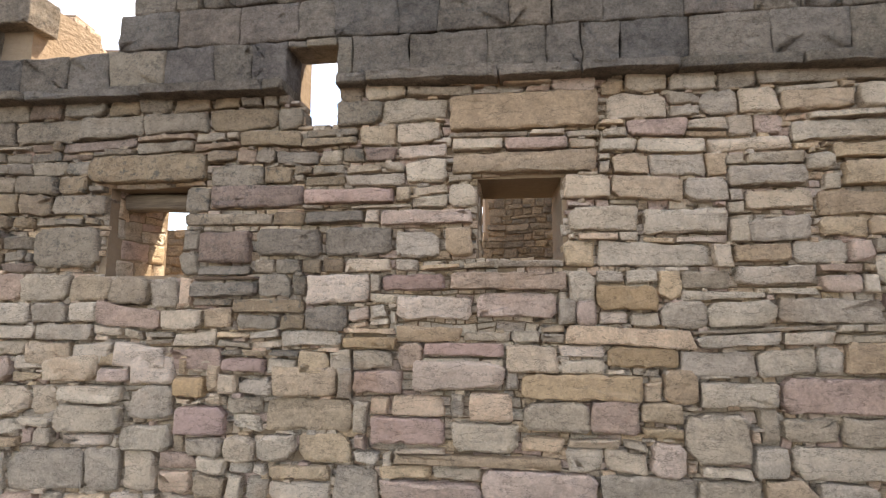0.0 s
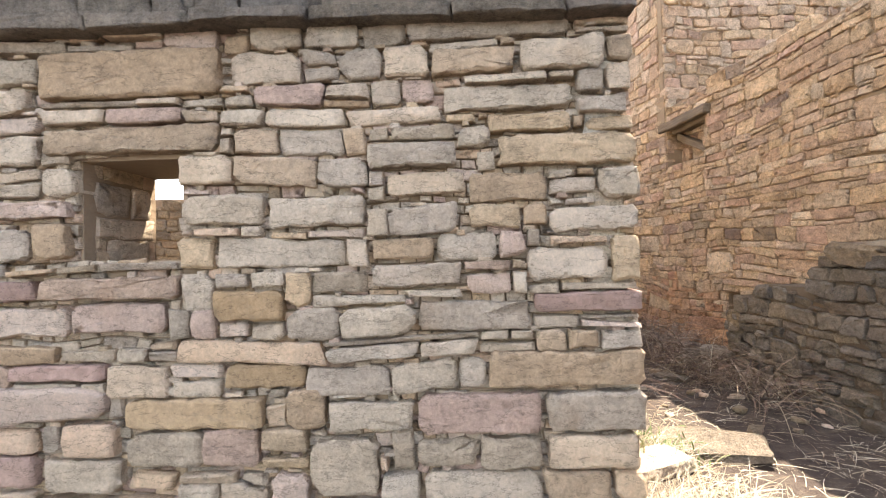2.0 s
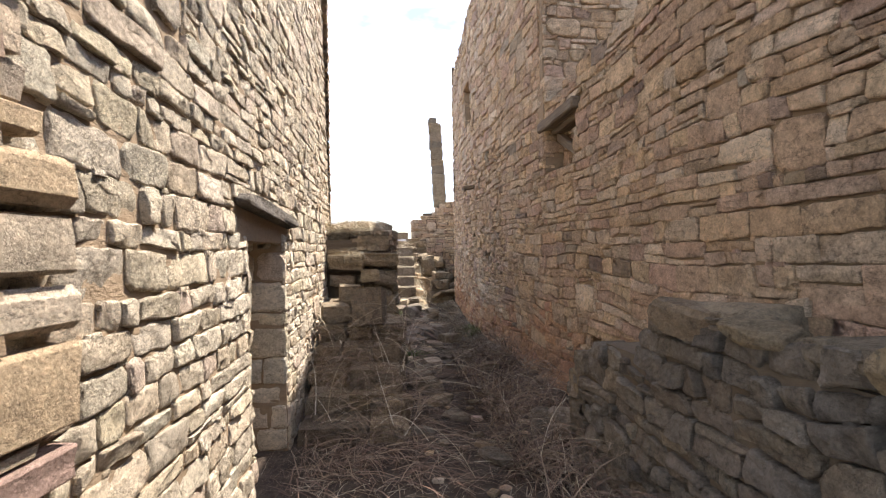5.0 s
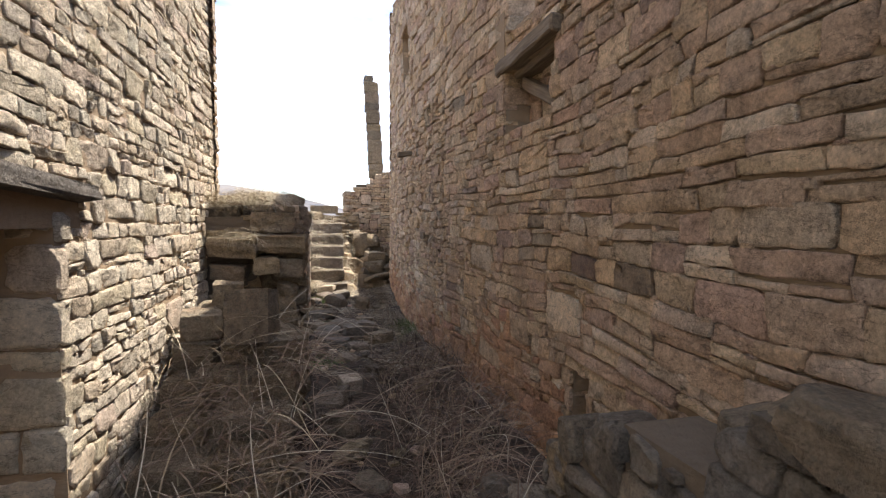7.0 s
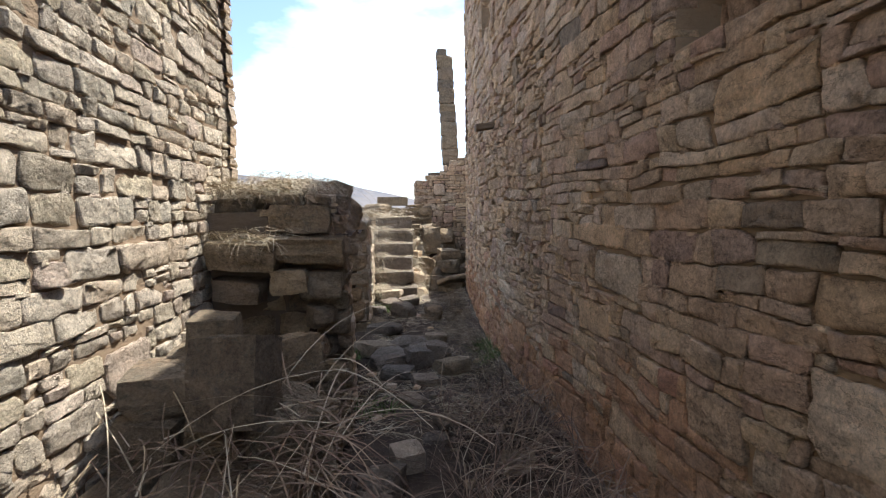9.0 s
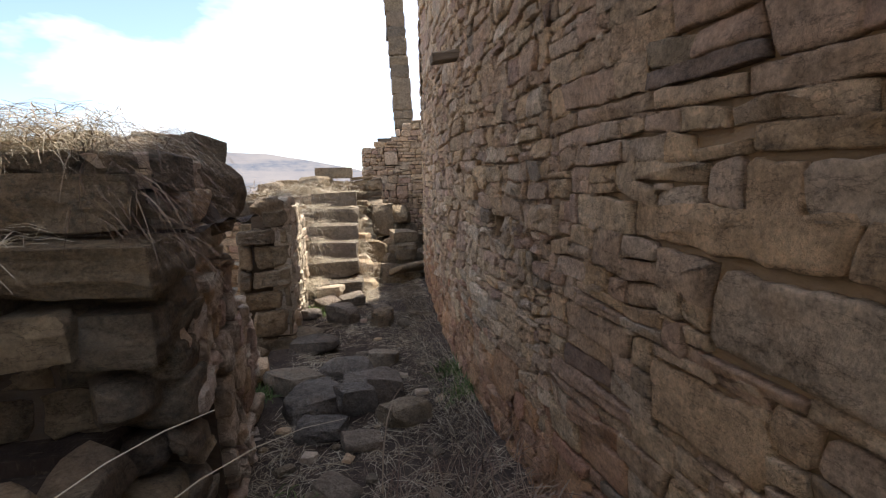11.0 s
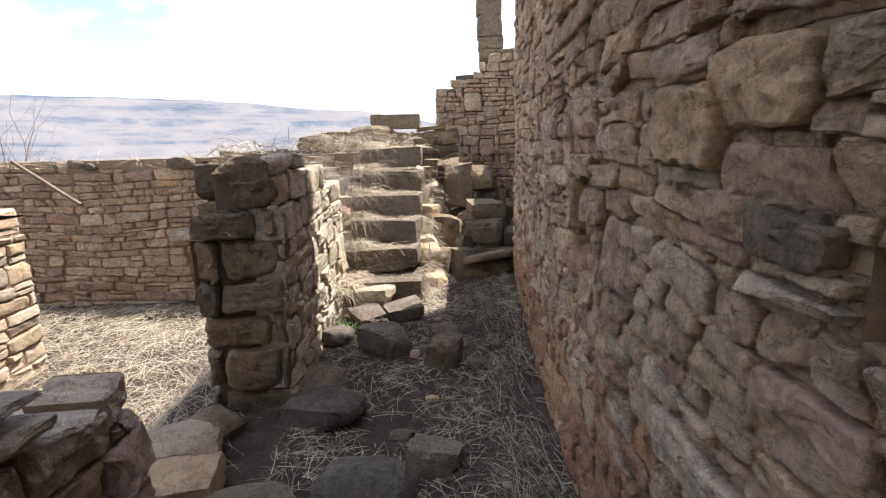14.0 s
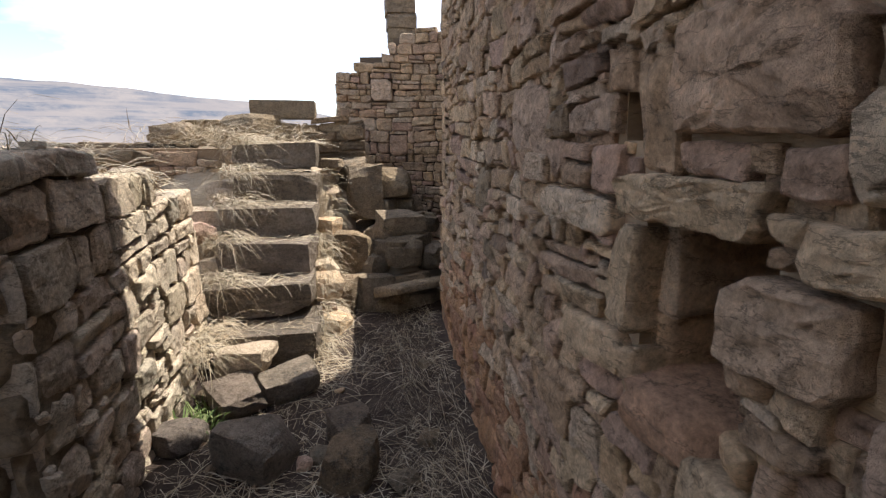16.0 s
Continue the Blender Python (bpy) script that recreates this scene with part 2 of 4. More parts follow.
def wall_core(name, face, u0, u1, v0, v1, thick, solid, mat, step=0.15, cuts=(), inset=0.035, parent=None):
    """The solid wall behind the face stones: cells where solid(u, v), with real openings and a real thickness."""
    def marks(lo, hi, extra):
        k = max(1, round((hi - lo) / step))
        return sorted({round(lo + (hi - lo) * i / k, 3) for i in range(k + 1)} | set(extra))
    us, vs = marks(u0, u1, cuts[0] if cuts else ()), marks(v0, v1, cuts[1] if cuts else ())
    nu, nv = len(us) - 1, len(vs) - 1
    full = [[solid((us[i] + us[i + 1]) / 2, (vs[j] + vs[j + 1]) / 2) for j in range(nv)] for i in range(nu)]
    verts, faces, index = [], [], {}

    def vert(i, j, k):
        if (i, j, k) not in index:
            index[i, j, k] = len(verts)
            verts.append(face.at(us[i], vs[j], -inset if k == 0 else -thick))
        return index[i, j, k]

    def filled(i, j):
        return 0 <= i < nu and 0 <= j < nv and full[i][j]

    for i in range(nu):
        for j in range(nv):
            if not full[i][j]:
                continue
            faces.append([vert(i, j, 0), vert(i + 1, j, 0), vert(i + 1, j + 1, 0), vert(i, j + 1, 0)])
            faces.append([vert(i, j, 1), vert(i, j + 1, 1), vert(i + 1, j + 1, 1), vert(i + 1, j, 1)])
            for di, dj, a, b in ((-1, 0, (i, j), (i, j + 1)), (1, 0, (i + 1, j + 1), (i + 1, j)), (0, -1, (i + 1, j), (i, j)), (0, 1, (i, j + 1), (i + 1, j + 1))):
                if not filled(i + di, j + dj):
                    faces.append([vert(*a, 0), vert(*b, 0), vert(*b, 1), vert(*a, 1)])
    if face.flip:
        faces = [q[::-1] for q in faces]
    return mesh_object(name, verts, faces, mat, parent, smooth=False)


def stone_mesh(face, quad, proud, round_off, rough, deep, seed, dense=False):
    """One face stone: an uneven outline with broken corners, a face split along a few planes, running back into the wall."""
    w = max(0.02, (quad[1][0] - quad[0][0] + quad[2][0] - quad[3][0]) / 2)
    h = max(0.02, (quad[3][1] - quad[0][1] + quad[2][1] - quad[1][1]) / 2)
    least, small = min(w, h), w < 0.09 or h < 0.035
    step = 0.026 if dense == 2 else 0.036 if dense else 0.058
    wave = min(0.011, least * 0.10)
    cuts = [0.0 if small else least * random.choice((0.05, 0.10, 0.17, 0.27)) * random.uniform(0.6, 1.2) for _ in range(4)]
    crisp = min(1.0, max(0.12, (rough - 0.006) / 0.006))
    cuts = [c * crisp for c in cuts]
    outline = []
    for i in range(4):
        (px, py), (qx, qy) = quad[i], quad[(i + 1) % 4]
        long = max(0.005, math.hypot(qx - px, qy - py))
        a, b = min(0.45, cuts[i] / long), 1 - min(0.45, cuts[(i + 1) % 4] / long)
        k = max(1, round(long * (b - a) / step))
        bulge = random.uniform(-0.5, 0.9) * wave
        for j in range(k + (cuts[(i + 1) % 4] > 0)):
            t = a + (b - a) * j / k
            u, v = px + (qx - px) * t, py + (qy - py) * t
            off = wave * (1.1 * noise.noise((u * 17 + seed, v * 17, seed)) + 0.7 * noise.noise((u * 47, v * 47 + seed, 3))) - bulge * 4 * t * (1 - t) * 0.5
            outline.append((u - (qy - py) / long * off, v + (qx - px) / long * off))
    n = len(outline)
    cu, cv = sum(p[0] for p in outline) / n, sum(p[1] for p in outline) / n
    planes = [(random.uniform(0.0, 1.0) * rough, random.uniform(-1, 1) * rough * 1.6 / w, random.uniform(-1, 1) * rough * 1.4 / h) for _ in range(3 if dense else 2)]

    def depth(u, v):
        lie = min(k + gu * (u - cu) + gv * (v - cv) for k, gu, gv in planes)
        return proud + lie + rough * (0.55 * noise.noise((u * 13 + seed, v * 13, seed * 1.7)) + 0.40 * noise.noise((u * 34, v * 34 + seed, seed)) + (0.30 * noise.noise((u * 85 + seed, v * 85, 2)) if dense == 2 else 0.0))

    verts, faces, shade = [], [], []
    inner = (0.30, 0.62) if small or not dense else (0.22, 0.46, 0.72) if dense == 1 else (0.16, 0.34, 0.54, 0.76)
    floor_d = proud - 1.6 * rough
    for u, v in outline:
        verts.append(face.at(u, v, max(floor_d, depth(u, v)) - round_off * random.uniform(0.6, 1.5)))
    for u, v in outline:
        k = min(0.30, round_off * random.uniform(0.6, 1.4) / max(0.01, math.hypot(u - cu, v - cv)))
        u, v = u + (cu - u) * k, v + (cv - v) * k
        verts.append(face.at(u, v, depth(u, v)))
    for ring in inner:
        for u, v in outline:
            k = ring + random.uniform(-0.06, 0.06)
            u, v = u + (cu - u) * k, v + (cv - v) * k
            verts.append(face.at(u, v, depth(u, v)))
    verts.append(face.at(cu, cv, depth(cu, cv)))
    rings = 2 + len(inner)
    soft = not dense or rough < 0.015
    for r in range(rings - 1):
        for i in range(n):
            k = (i + 1) % n
            faces.append((r * n + i, r * n + k, (r + 1) * n + k, (r + 1) * n + i))
            shade.append(soft and r > 0)
    top = len(verts) - 1
    for i in range(n):
        faces.append(((rings - 1) * n + i, (rings - 1) * n + (i + 1) % n, top))
        shade.append(soft)
    base = len(verts)
    for i in range(n):
        verts.append(verts[i] - face.n * deep)
    for i in range(n):
        k = (i + 1) % n
        faces.append((k, i, base + i, base + k))
        shade.append(False)
    if face.flip:
        faces = [q[::-1] for q in faces]
    return verts, faces, shade


def lay_courses(u0, u1, v0, v1, course, length, split=0.22, wander=0.05, wide=0.0, big=0.0, warp=0.016):
    """Rough courses as four-sided stones, in wall coordinates; big: tall stones to the square metre that break the courses."""
    stones, v, row = [], v0, random.uniform(0, 90)
    while v < v1:
        h = random.uniform(*course)
        u = u0 - random.uniform(0, length[1])
        while u < u1:
            w = length[0] + (length[1] - length[0]) * random.random() ** 1.4
            w *= 0.75 + 0.5 * h / course[1]
            if random.random() < wide:
                w *= 1.7
            a, b = max(u, u0), min(u + w, u1)
            if b - a > 0.045:
                if h > course[0] * 1.25 and random.random() < split:
                    cut = v + h * random.uniform(0.28, 0.72)
                    for lo, hi in ((v, cut), (cut, v + h)):
                        mid = a + (b - a) * random.uniform(0.3, 0.7)
                        if b - a > 0.2 and random.random() < 0.45:
                            stones += [(a, mid, lo, hi), (mid, b, lo, hi)]
                        else:
                            stones.append((a, b, lo, hi))
                else:
                    stones.append((a, b, v, v + h))
            u += w
        v += h
    quads = [((a, c), (b, c), (b, d), (a, d)) for a, b, c, d in stones]
    taken = []
    for _ in range(int(big * (u1 - u0) * (v1 - v0))):
        w, h = random.uniform(0.9, 1.9) * length[1] * 0.75, random.uniform(1.15, 1.75) * course[1]
        a, c = random.uniform(u0, max(u0, u1 - w)), random.uniform(v0, max(v0, v1 - h))
        if all(a > q + 0.05 or a + w < p - 0.05 or c > s_ + 0.03 or c + h < r - 0.03 for p, q, r, s_ in taken):
            taken.append((a, a + w, c, c + h))
    if taken:
        quads = [q for whole in quads for q in trim(whole, taken)] + [((a, c), (b, c), (b, d), (a, d)) for a, b, c, d in taken]

    def bend(p):
        a, b = p
        ends = min(1.0, max(0.0, (a - u0) / 0.2), 1.0) * min(1.0, max(0.0, (u1 - a) / 0.2))
        return (a + ends * (0.4 * wander * noise.noise((a * 1.1, b * 1.3, row + 40)) + 1.3 * warp * noise.noise((a * 3.7, b * 8.1, row + 60))),
                b + wander * noise.noise((a * 0.75, b * 0.9, row)) + 0.35 * wander * noise.noise((a * 3.1, b * 2.3, row + 9)) + warp * noise.noise((a * 5.3, b * 5.9, row + 20)))

    return [tuple(bend(p) for p in q) for q in quads]


def trim(quad, holes):
    """What is left of a stone beside, under and over the openings and set stones."""
    left = [quad]
    for h0, h1, g0, g1 in holes:
        kept = []
        for q in left:
            (ax, ay), (bx, by), (cx, cy), (dx, dy) = q
            lo, hi, bot, top = (ax + dx) / 2, (bx + cx) / 2, (ay + by) / 2, (cy + dy) / 2
            if hi <= h0 + 0.012 or lo >= h1 - 0.012 or top <= g0 + 0.012 or bot >= g1 - 0.012:
                kept.append(q)
                continue
            if lo < h0 - max(0.04, min(0.06, 0.5 * (top - bot))):
                kept.append(((ax, ay), (h0, ay), (h0, dy), (dx, dy)))
            if hi > h1 + max(0.04, min(0.06, 0.5 * (top - bot))):
                kept.append(((h1, by), (bx, by), (cx, cy), (h1, cy)))
            m0, m1 = max(lo, h0), min(hi, h1)
            if m1 - m0 > 0.04 and bot < g0 - 0.022:
                kept.append(((m0, bot), (m1, bot), (m1, g0), (m0, g0)))
            if m1 - m0 > 0.04 and top > g1 + 0.022:
                kept.append(((m0, g1), (m1, g1), (m1, top), (m0, top)))
        left = kept
    return left


def face_stones(wall, face, quads, mat, keep, holes=(), gap=0.010, proud=(0.0, 0.03), round_off=0.014, rough=0.012, deep=0.13, single=None, limit=300, skew=0.0, dense=False, chips=0.25):
    """Lays the stones of one face: those of the stretch single(u, v) as parts of their own, the rest joined."""
    near, rest = 0, {}

    def lay(stuff, vs, fs, ss):
        rest_v, rest_f, rest_s = rest.setdefault(stuff, ([], [], []))
        k = len(rest_v)
        rest_v.extend(vs)
        rest_s.extend(ss)
        rest_f.extend(tuple(i + k for i in f) for f in fs)

    for quad in [q for whole in quads for q in trim(whole, holes)]:
        (ax, ay), (bx, by), (cx, cy), (dx, dy) = quad
        mu, mv = (ax + bx + cx + dx) / 4, (ay + by + cy + dy) / 4
        if not keep(mu, mv):
            continue
        stuff = mat(mu, mv) if callable(mat) else mat
        if chips and random.random() < chips:
            u, long, thin = random.uniform(ax, bx), random.uniform(0.025, 0.075), random.uniform(0.012, 0.024)
            v = dy + (cy - dy) * (u - ax) / max(0.01, bx - ax)
            if keep(u, v) and not any(a - 0.03 < u < b + 0.03 and c - 0.03 < v < d + 0.03 for a, b, c, d in holes):
                lay(stuff, *stone_mesh(face, ((u - long / 2, v - thin / 2), (u + long / 2, v - thin / 2), (u + long * 0.4, v + thin / 2), (u - long * 0.4, v + thin / 2)), random.uniform(-0.004, 0.012), 0.004, 0.004, 0.04, random.uniform(0, 300)))
        j = [random.uniform(0.35, 1.0) * gap + (random.uniform(0, skew) if random.random() < 0.4 else 0) for _ in range(8)]
        quad = ((ax + j[0], ay + j[1]), (bx - j[2], by + j[3]), (cx - j[4], cy - j[5]), (dx + j[6], dy - j[7]))
        if quad[1][0] - quad[0][0] < 0.015 or quad[3][1] - quad[0][1] < 0.012 or quad[2][0] - quad[3][0] < 0.015 or quad[2][1] - quad[1][1] < 0.012:
            continue
        made = stone_mesh(face, quad, random.uniform(*proud), round_off * random.uniform(0.7, 1.4), rough, deep, random.uniform(0, 300), dense(mu, mv) if callable(dense) else dense)
        if single and near < limit and single(mu, mv):
            near += 1
            mesh_object("stone", made[0], made[1], stuff, wall, made[2])
        else:
            lay(stuff, *made)
    for stuff, (rest_v, rest_f, rest_s) in rest.items():
        tagged(mesh_object("masonry", rest_v, rest_f, stuff, wall, rest_s), kind="stuff")


def rock(name, x, y, z, sx, sy, sz, turn=0, tip=0, mat=None, rough=0.16, square=0.6, label="", group="fallen stones", cuts=3, parent=None, sway=6):
    """A broken block: a box pulled part of the way to an egg, with chipped, uneven faces."""
    bm = bmesh.new()
    bmesh.ops.create_cube(bm, size=2)
    bmesh.ops.subdivide_edges(bm, edges=bm.edges[:], cuts=cuts, use_grid_fill=True)
    seed = random.uniform(0, 500)
    m = pose(x, y, z, tip, random.uniform(-sway, sway), turn)
    chops = []
    for _ in range(7):
        way = Vector((random.gauss(0, 1), random.gauss(0, 1), random.gauss(0, 1))).normalized()
        chops.append((way, random.uniform(1.22, 1.5) if square > 0.84 else random.uniform(0.88, 1.15)))
    for v in bm.verts:
        ball = v.co.normalized() * 1.18
        p = v.co * square + ball * (1 - square)
        k = noise.noise(p * 1.1 + Vector((seed, 0, 0))) * rough + noise.noise(p * 2.9 + Vector((0, seed, 0))) * rough * 0.45
        p = p * (1 + k)
        for way, far in chops:
            over = p.dot(way) - far
            if over > 0:
                p = p - way * over * 0.92
        v.co = Vector((p.x * sx / 2, p.y * sy / 2, p.z * sz / 2))
    me = bpy.data.meshes.new(name)
    bm.to_mesh(me)
    bm.free()
    me.materials.append(mat or stone_grey)
    ob = new(name, me)
    ob.matrix_world = m
    if parent:
        ob.parent = parent
    elif label:
        tagged(ob, label, "stone", group)
    return ob


def ground_height(x, y):
    """The lie of the land: up from the yard to the alley, down into the ruined room, off the hill behind it."""
    def ease(a, b, t):
        t = min(1.0, max(0.0, (t - a) / (b - a)))
        return t * t * (3 - 2 * t)
    g = 0.02 + 0.30 * ease(-1.5, 2.4, x + 0.3 * y) + 0.25 * ease(0.5, 3.2, y)
    g += 0.18 * ease(9.5, 12.5, y)
    g -= 0.42 * ease(2.55, 2.0, x) * ease(9.2, 10.2, y)
    g += 0.22 * math.exp(-((x - 2.6) / 0.5) ** 2 - ((y - 2.1) / 0.45) ** 2)
    g += 0.10 * ease(4.15, 4.6, x) * ease(4.0, 5.0, y)
    d = math.hypot(max(0, abs(x - 1) - 12), max(0, y - 19) + max(0, -y - 12))
    g -= 0.55 * d if d < 300 else 165 + 0.02 * (d - 300)
    if d < 1:
        g += 0.035 * noise.noise((x * 1.7, y * 1.7, 3)) + 0.015 * noise.noise((x * 6, y * 6, 8))
    return g


# ---- the ground ----
def axis_marks(lo, hi, step):
    k = round((hi - lo) / step)
    near = [lo + (hi - lo) * i / k for i in range(k + 1)]
    far = [12 * 1.55 ** i for i in range(1, 14)]
    return [lo - v for v in reversed(far)] + near + [hi + v for v in far]


def build_ground():
    xs, ys = axis_marks(-9, 9, 0.12), axis_marks(-5, 19, 0.12)
    verts = [(x, y, ground_height(x, y)) for y in ys for x in xs]
    k = len(xs)
    faces = [(j * k + i, j * k + i + 1, (j + 1) * k + i + 1, (j + 1) * k + i) for j in range(len(ys) - 1) for i in range(k - 1)]
    tagged(mesh_object("ground", verts, faces, soil), "dry brown earth littered with straw and small stones", "ground", kind="structure")


build_ground()


def build_hills():
    """The far side of the valley: a long flat-topped range."""
    verts, faces, rows_n, cols = [], [], 9, 220
    for j in range(rows_n):
        for i in range(cols):
            a = radians(-75 + 115 * i / (cols - 1))
            far = 2600 - 90 * j + 160 * noise.noise((a * 3, 2, 0))
            deg = math.degrees(a)
            high = 5.0 + 0.3 * math.exp(-((deg + 33) / 9) ** 2) - 1.0 * min(1, max(0, (deg + 26) / 16)) - 0.2 * max(0, deg + 10)
            top = 2600 * math.tan(radians(max(0.3, high + 0.30 * noise.noise((a * 6, 4, 1)) + 0.12 * noise.noise((a * 23, 1, 1))))) + 2
            z = top - 68 * j * (1 + 0.2 * noise.noise((a * 12, j * 0.6, 3)))
            verts.append((far * math.sin(a), far * math.cos(a), z))
    for j in range(rows_n - 1):
        for i in range(cols - 1):
            q = j * cols + i
            faces.append((q, q + 1, q + cols + 1, q + cols))
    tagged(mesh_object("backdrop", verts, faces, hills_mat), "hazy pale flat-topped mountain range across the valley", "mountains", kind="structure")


build_hills()


def structure(ob, label):
    return tagged(ob, label, "wall", kind="structure")


# ---- front wall of the roofless house ----
front = Face(2.45, 2.278, (-1, 0.115), (-0.115, -1), 0.012)   # u runs from the corner away into the yard
F_HOLES = [(1.86, 2.29, 1.73, 2.155), (3.90, 4.38, 1.66, 2.16), (3.04, 3.32, 2.62, 2.90), (3.05, 3.24, 2.48, 2.62)]
F_TOP = 3.95


def front_solid(u, v):
    if any(a < u < b and c < v < d for a, b, c, d in F_HOLES):
        return False
    if u > 4.22:
        return v < 2.93 + 0.10 * noise.noise((u * 3, 2, 0)) + (0.5 if u > 5.0 else 0)
    return v < F_TOP


def holes_cuts(holes):
    return [c for h in holes for c in h[:2]], [c for h in holes for c in h[2:]]


def front_weather(u, v):
    """Grey lichen has taken the upper stones towards the yard end."""
    k = min(0.9 * (u - 2.7), 1.2 * (v - 1.40)) + 0.4 * noise.noise((u * 1.3, v * 1.6, 5)) + random.uniform(-0.2, 0.2)
    return stone_lichen if k > 0.15 else stone_tan


wall_front = structure(wall_core("wall_front", front, 0.18, 9.0, -0.3, 4.0, 0.55, lambda u, v: front_solid(u, v) and not (2.98 < u < 3.42 and 2.5 < v < 3.3), mortar_ochre, 0.2, holes_cuts(F_HOLES + [(2.98, 3.42, 2.5, 3.3)]), 0.045), "rubble stone house front with small square windows and a dark upper band")
LINTELS = [(1.68, 2.42, 2.17, 2.29), (1.66, 2.44, 2.40, 2.60), (3.78, 4.48, 2.17, 2.34)]
BIG_FAR = [(4.40, 4.80, 1.70, 1.94), (3.45, 3.83, 1.54, 1.63), (3.19, 3.59, 1.45, 1.54), (4.18, 4.57, 0.82, 0.98), (1.85, 2.44, 1.57, 1.67), (2.32, 2.70, 1.42, 1.55), (1.90, 2.31, 1.43, 1.57),
           (2.09, 2.43, 0.79, 0.93), (1.05, 1.33, 0.77, 1.0), (3.11, 3.48, 1.75, 1.91), (2.73, 3.10, 1.75, 1.91), (2.49, 2.72, 1.74, 1.89), (2.31, 2.80, 1.91, 2.0), (3.22, 3.75, 2.02, 2.15),
           (2.31, 2.46, 1.74, 1.90), (3.50, 3.80, 1.72, 1.90), (1.50, 1.84, 1.86, 1.99), (1.08, 1.48, 1.84, 1.97), (2.67, 2.93, 1.05, 1.18)]
BIG_NEAR = [(0.0, 0.61, 1.18, 1.33), (0.12, 0.44, 1.60, 1.74), (0.0, 0.11, 1.59, 1.78), (0.0, 0.55, 2.06, 2.19), (0.23, 0.76, 2.29, 2.40), (0.11, 0.45, 2.44, 2.58), (0.0, 0.35, 1.79, 1.90),
            (0.46, 0.80, 2.44, 2.55), (0.25, 0.58, 2.20, 2.28), (0.71, 1.07, 2.07, 2.18), (0.68, 1.0, 1.96, 2.06), (0.0, 0.16, 1.92, 2.05), (0.70, 1.07, 1.59, 1.70),
            (0.40, 0.90, 1.0, 1.17), (0.0, 0.39, 1.0, 1.17), (0.35, 0.67, 1.92, 2.05), (0.91, 1.26, 1.02, 1.15)]
GOLD = [(3.72, 3.89, 1.02, 1.13), (1.42, 1.71, 1.47, 1.60), (2.70, 2.99, 1.27, 1.35), (1.51, 2.09, 1.04, 1.17), (1.34, 1.68, 1.20, 1.30)]
RED = [(3.39, 3.64, 1.15, 1.23), (2.45, 2.79, 1.57, 1.66), (2.16, 2.57, 1.24, 1.32), (2.45, 2.84, 0.81, 0.95), (2.72, 3.22, 2.03, 2.12), (3.60, 3.89, 0.83, 0.98), (0.0, 0.43, 1.47, 1.56)]
BIG = BIG_FAR + BIG_NEAR + GOLD + RED
courses = lay_courses(0, 8.0, 1.16, 2.68, (0.075, 0.16), (0.11, 0.36), 0.30, 0.07, 0.10)
face_stones(wall_front, front, courses, front_weather, front_solid, F_HOLES + LINTELS + BIG, 0.008, (-0.004, 0.022), 0.007, 0.012, 0.14, lambda u, v: u < 4.6, 180, 0.010, False, 0.7)
courses = lay_courses(0, 8.0, 0.05, 1.16, (0.10, 0.22), (0.16, 0.46), 0.30, 0.07, 0.12)
face_stones(wall_front, front, courses, stone_tan, front_solid, BIG, 0.009, (-0.006, 0.032), 0.010, 0.015, 0.16, lambda u, v: u < 4.6 and v > 0.5, 70, 0.014, False, 0.7)
for a, b, c, d in LINTELS + BIG:
    mat = stone_gold if (a, b, c, d) in GOLD else stone_red if (a, b, c, d) in RED else front_weather((a + b) / 2, (c + d) / 2)
    j = [random.uniform(0.003, 0.014) for _ in range(8)]
    vs_, fs_, ss_ = stone_mesh(front, ((a + j[0] * (a > 0), c + j[1]), (b - j[2], c + j[3]), (b - j[4], d - j[5]), (a + j[6] * (a > 0), d - j[7])), random.uniform(0.005, 0.035), 0.011, 0.011, 0.25, a * 7 + c, True)
    mesh_object("lintel" if (a, b, c, d) in LINTELS else "stone", vs_, fs_, mat, wall_front, ss_)
hearting = lay_courses(0, 5.4, 0.3, 2.68, (0.026, 0.06), (0.04, 0.13), 0.1, 0.03)
face_stones(wall_front, front, hearting, stone_tan, front_solid, F_HOLES, 0.004, (-0.034, -0.018), 0.004, 0.006, 0.02, None, 0, 0.004, False, 0)
# window jambs
for h0, h1, g0, g1 in F_HOLES[:2]:
    q = front.at(h1, 0)
    jamb = Face(q.x, q.y, (-front.n.x, -front.n.y), (-front.a.x, -front.a.y))
    face_stones(wall_front, jamb, lay_courses(0.13, 0.56, g0, g1, (0.09, 0.18), (0.12, 0.3), 0.2, 0.02), stone_tan, lambda u, v: True, (), 0.005, (0.0, 0.012), 0.008, 0.008, 0.02)
band = lay_courses(0, 8.0, 2.70, F_TOP, (0.19, 0.25), (0.15, 0.34), 0.0, 0.02)
face_stones(wall_front, front, band, stone_dark, front_solid, F_HOLES, 0.003, (0.050, 0.057), 0.005, 0.0065, 0.20, lambda u, v: u < 4.6, 90)
drip = lay_courses(0, 8.0, 2.655, 2.715, (0.055, 0.065), (0.3, 0.6), 0.0, 0.01)
face_stones(wall_front, front, drip, stone_dark, front_solid, F_HOLES, 0.004, (0.085, 0.11), 0.014, 0.010, 0.25)

# ---- side wall of that house, along the alley ----
side = Face(2.45, 2.278, (0, 1), (1, 0), 0.02)
S_HOLES = [(1.87, 2.76, -0.3, 2.03)]
S_END = 5.85


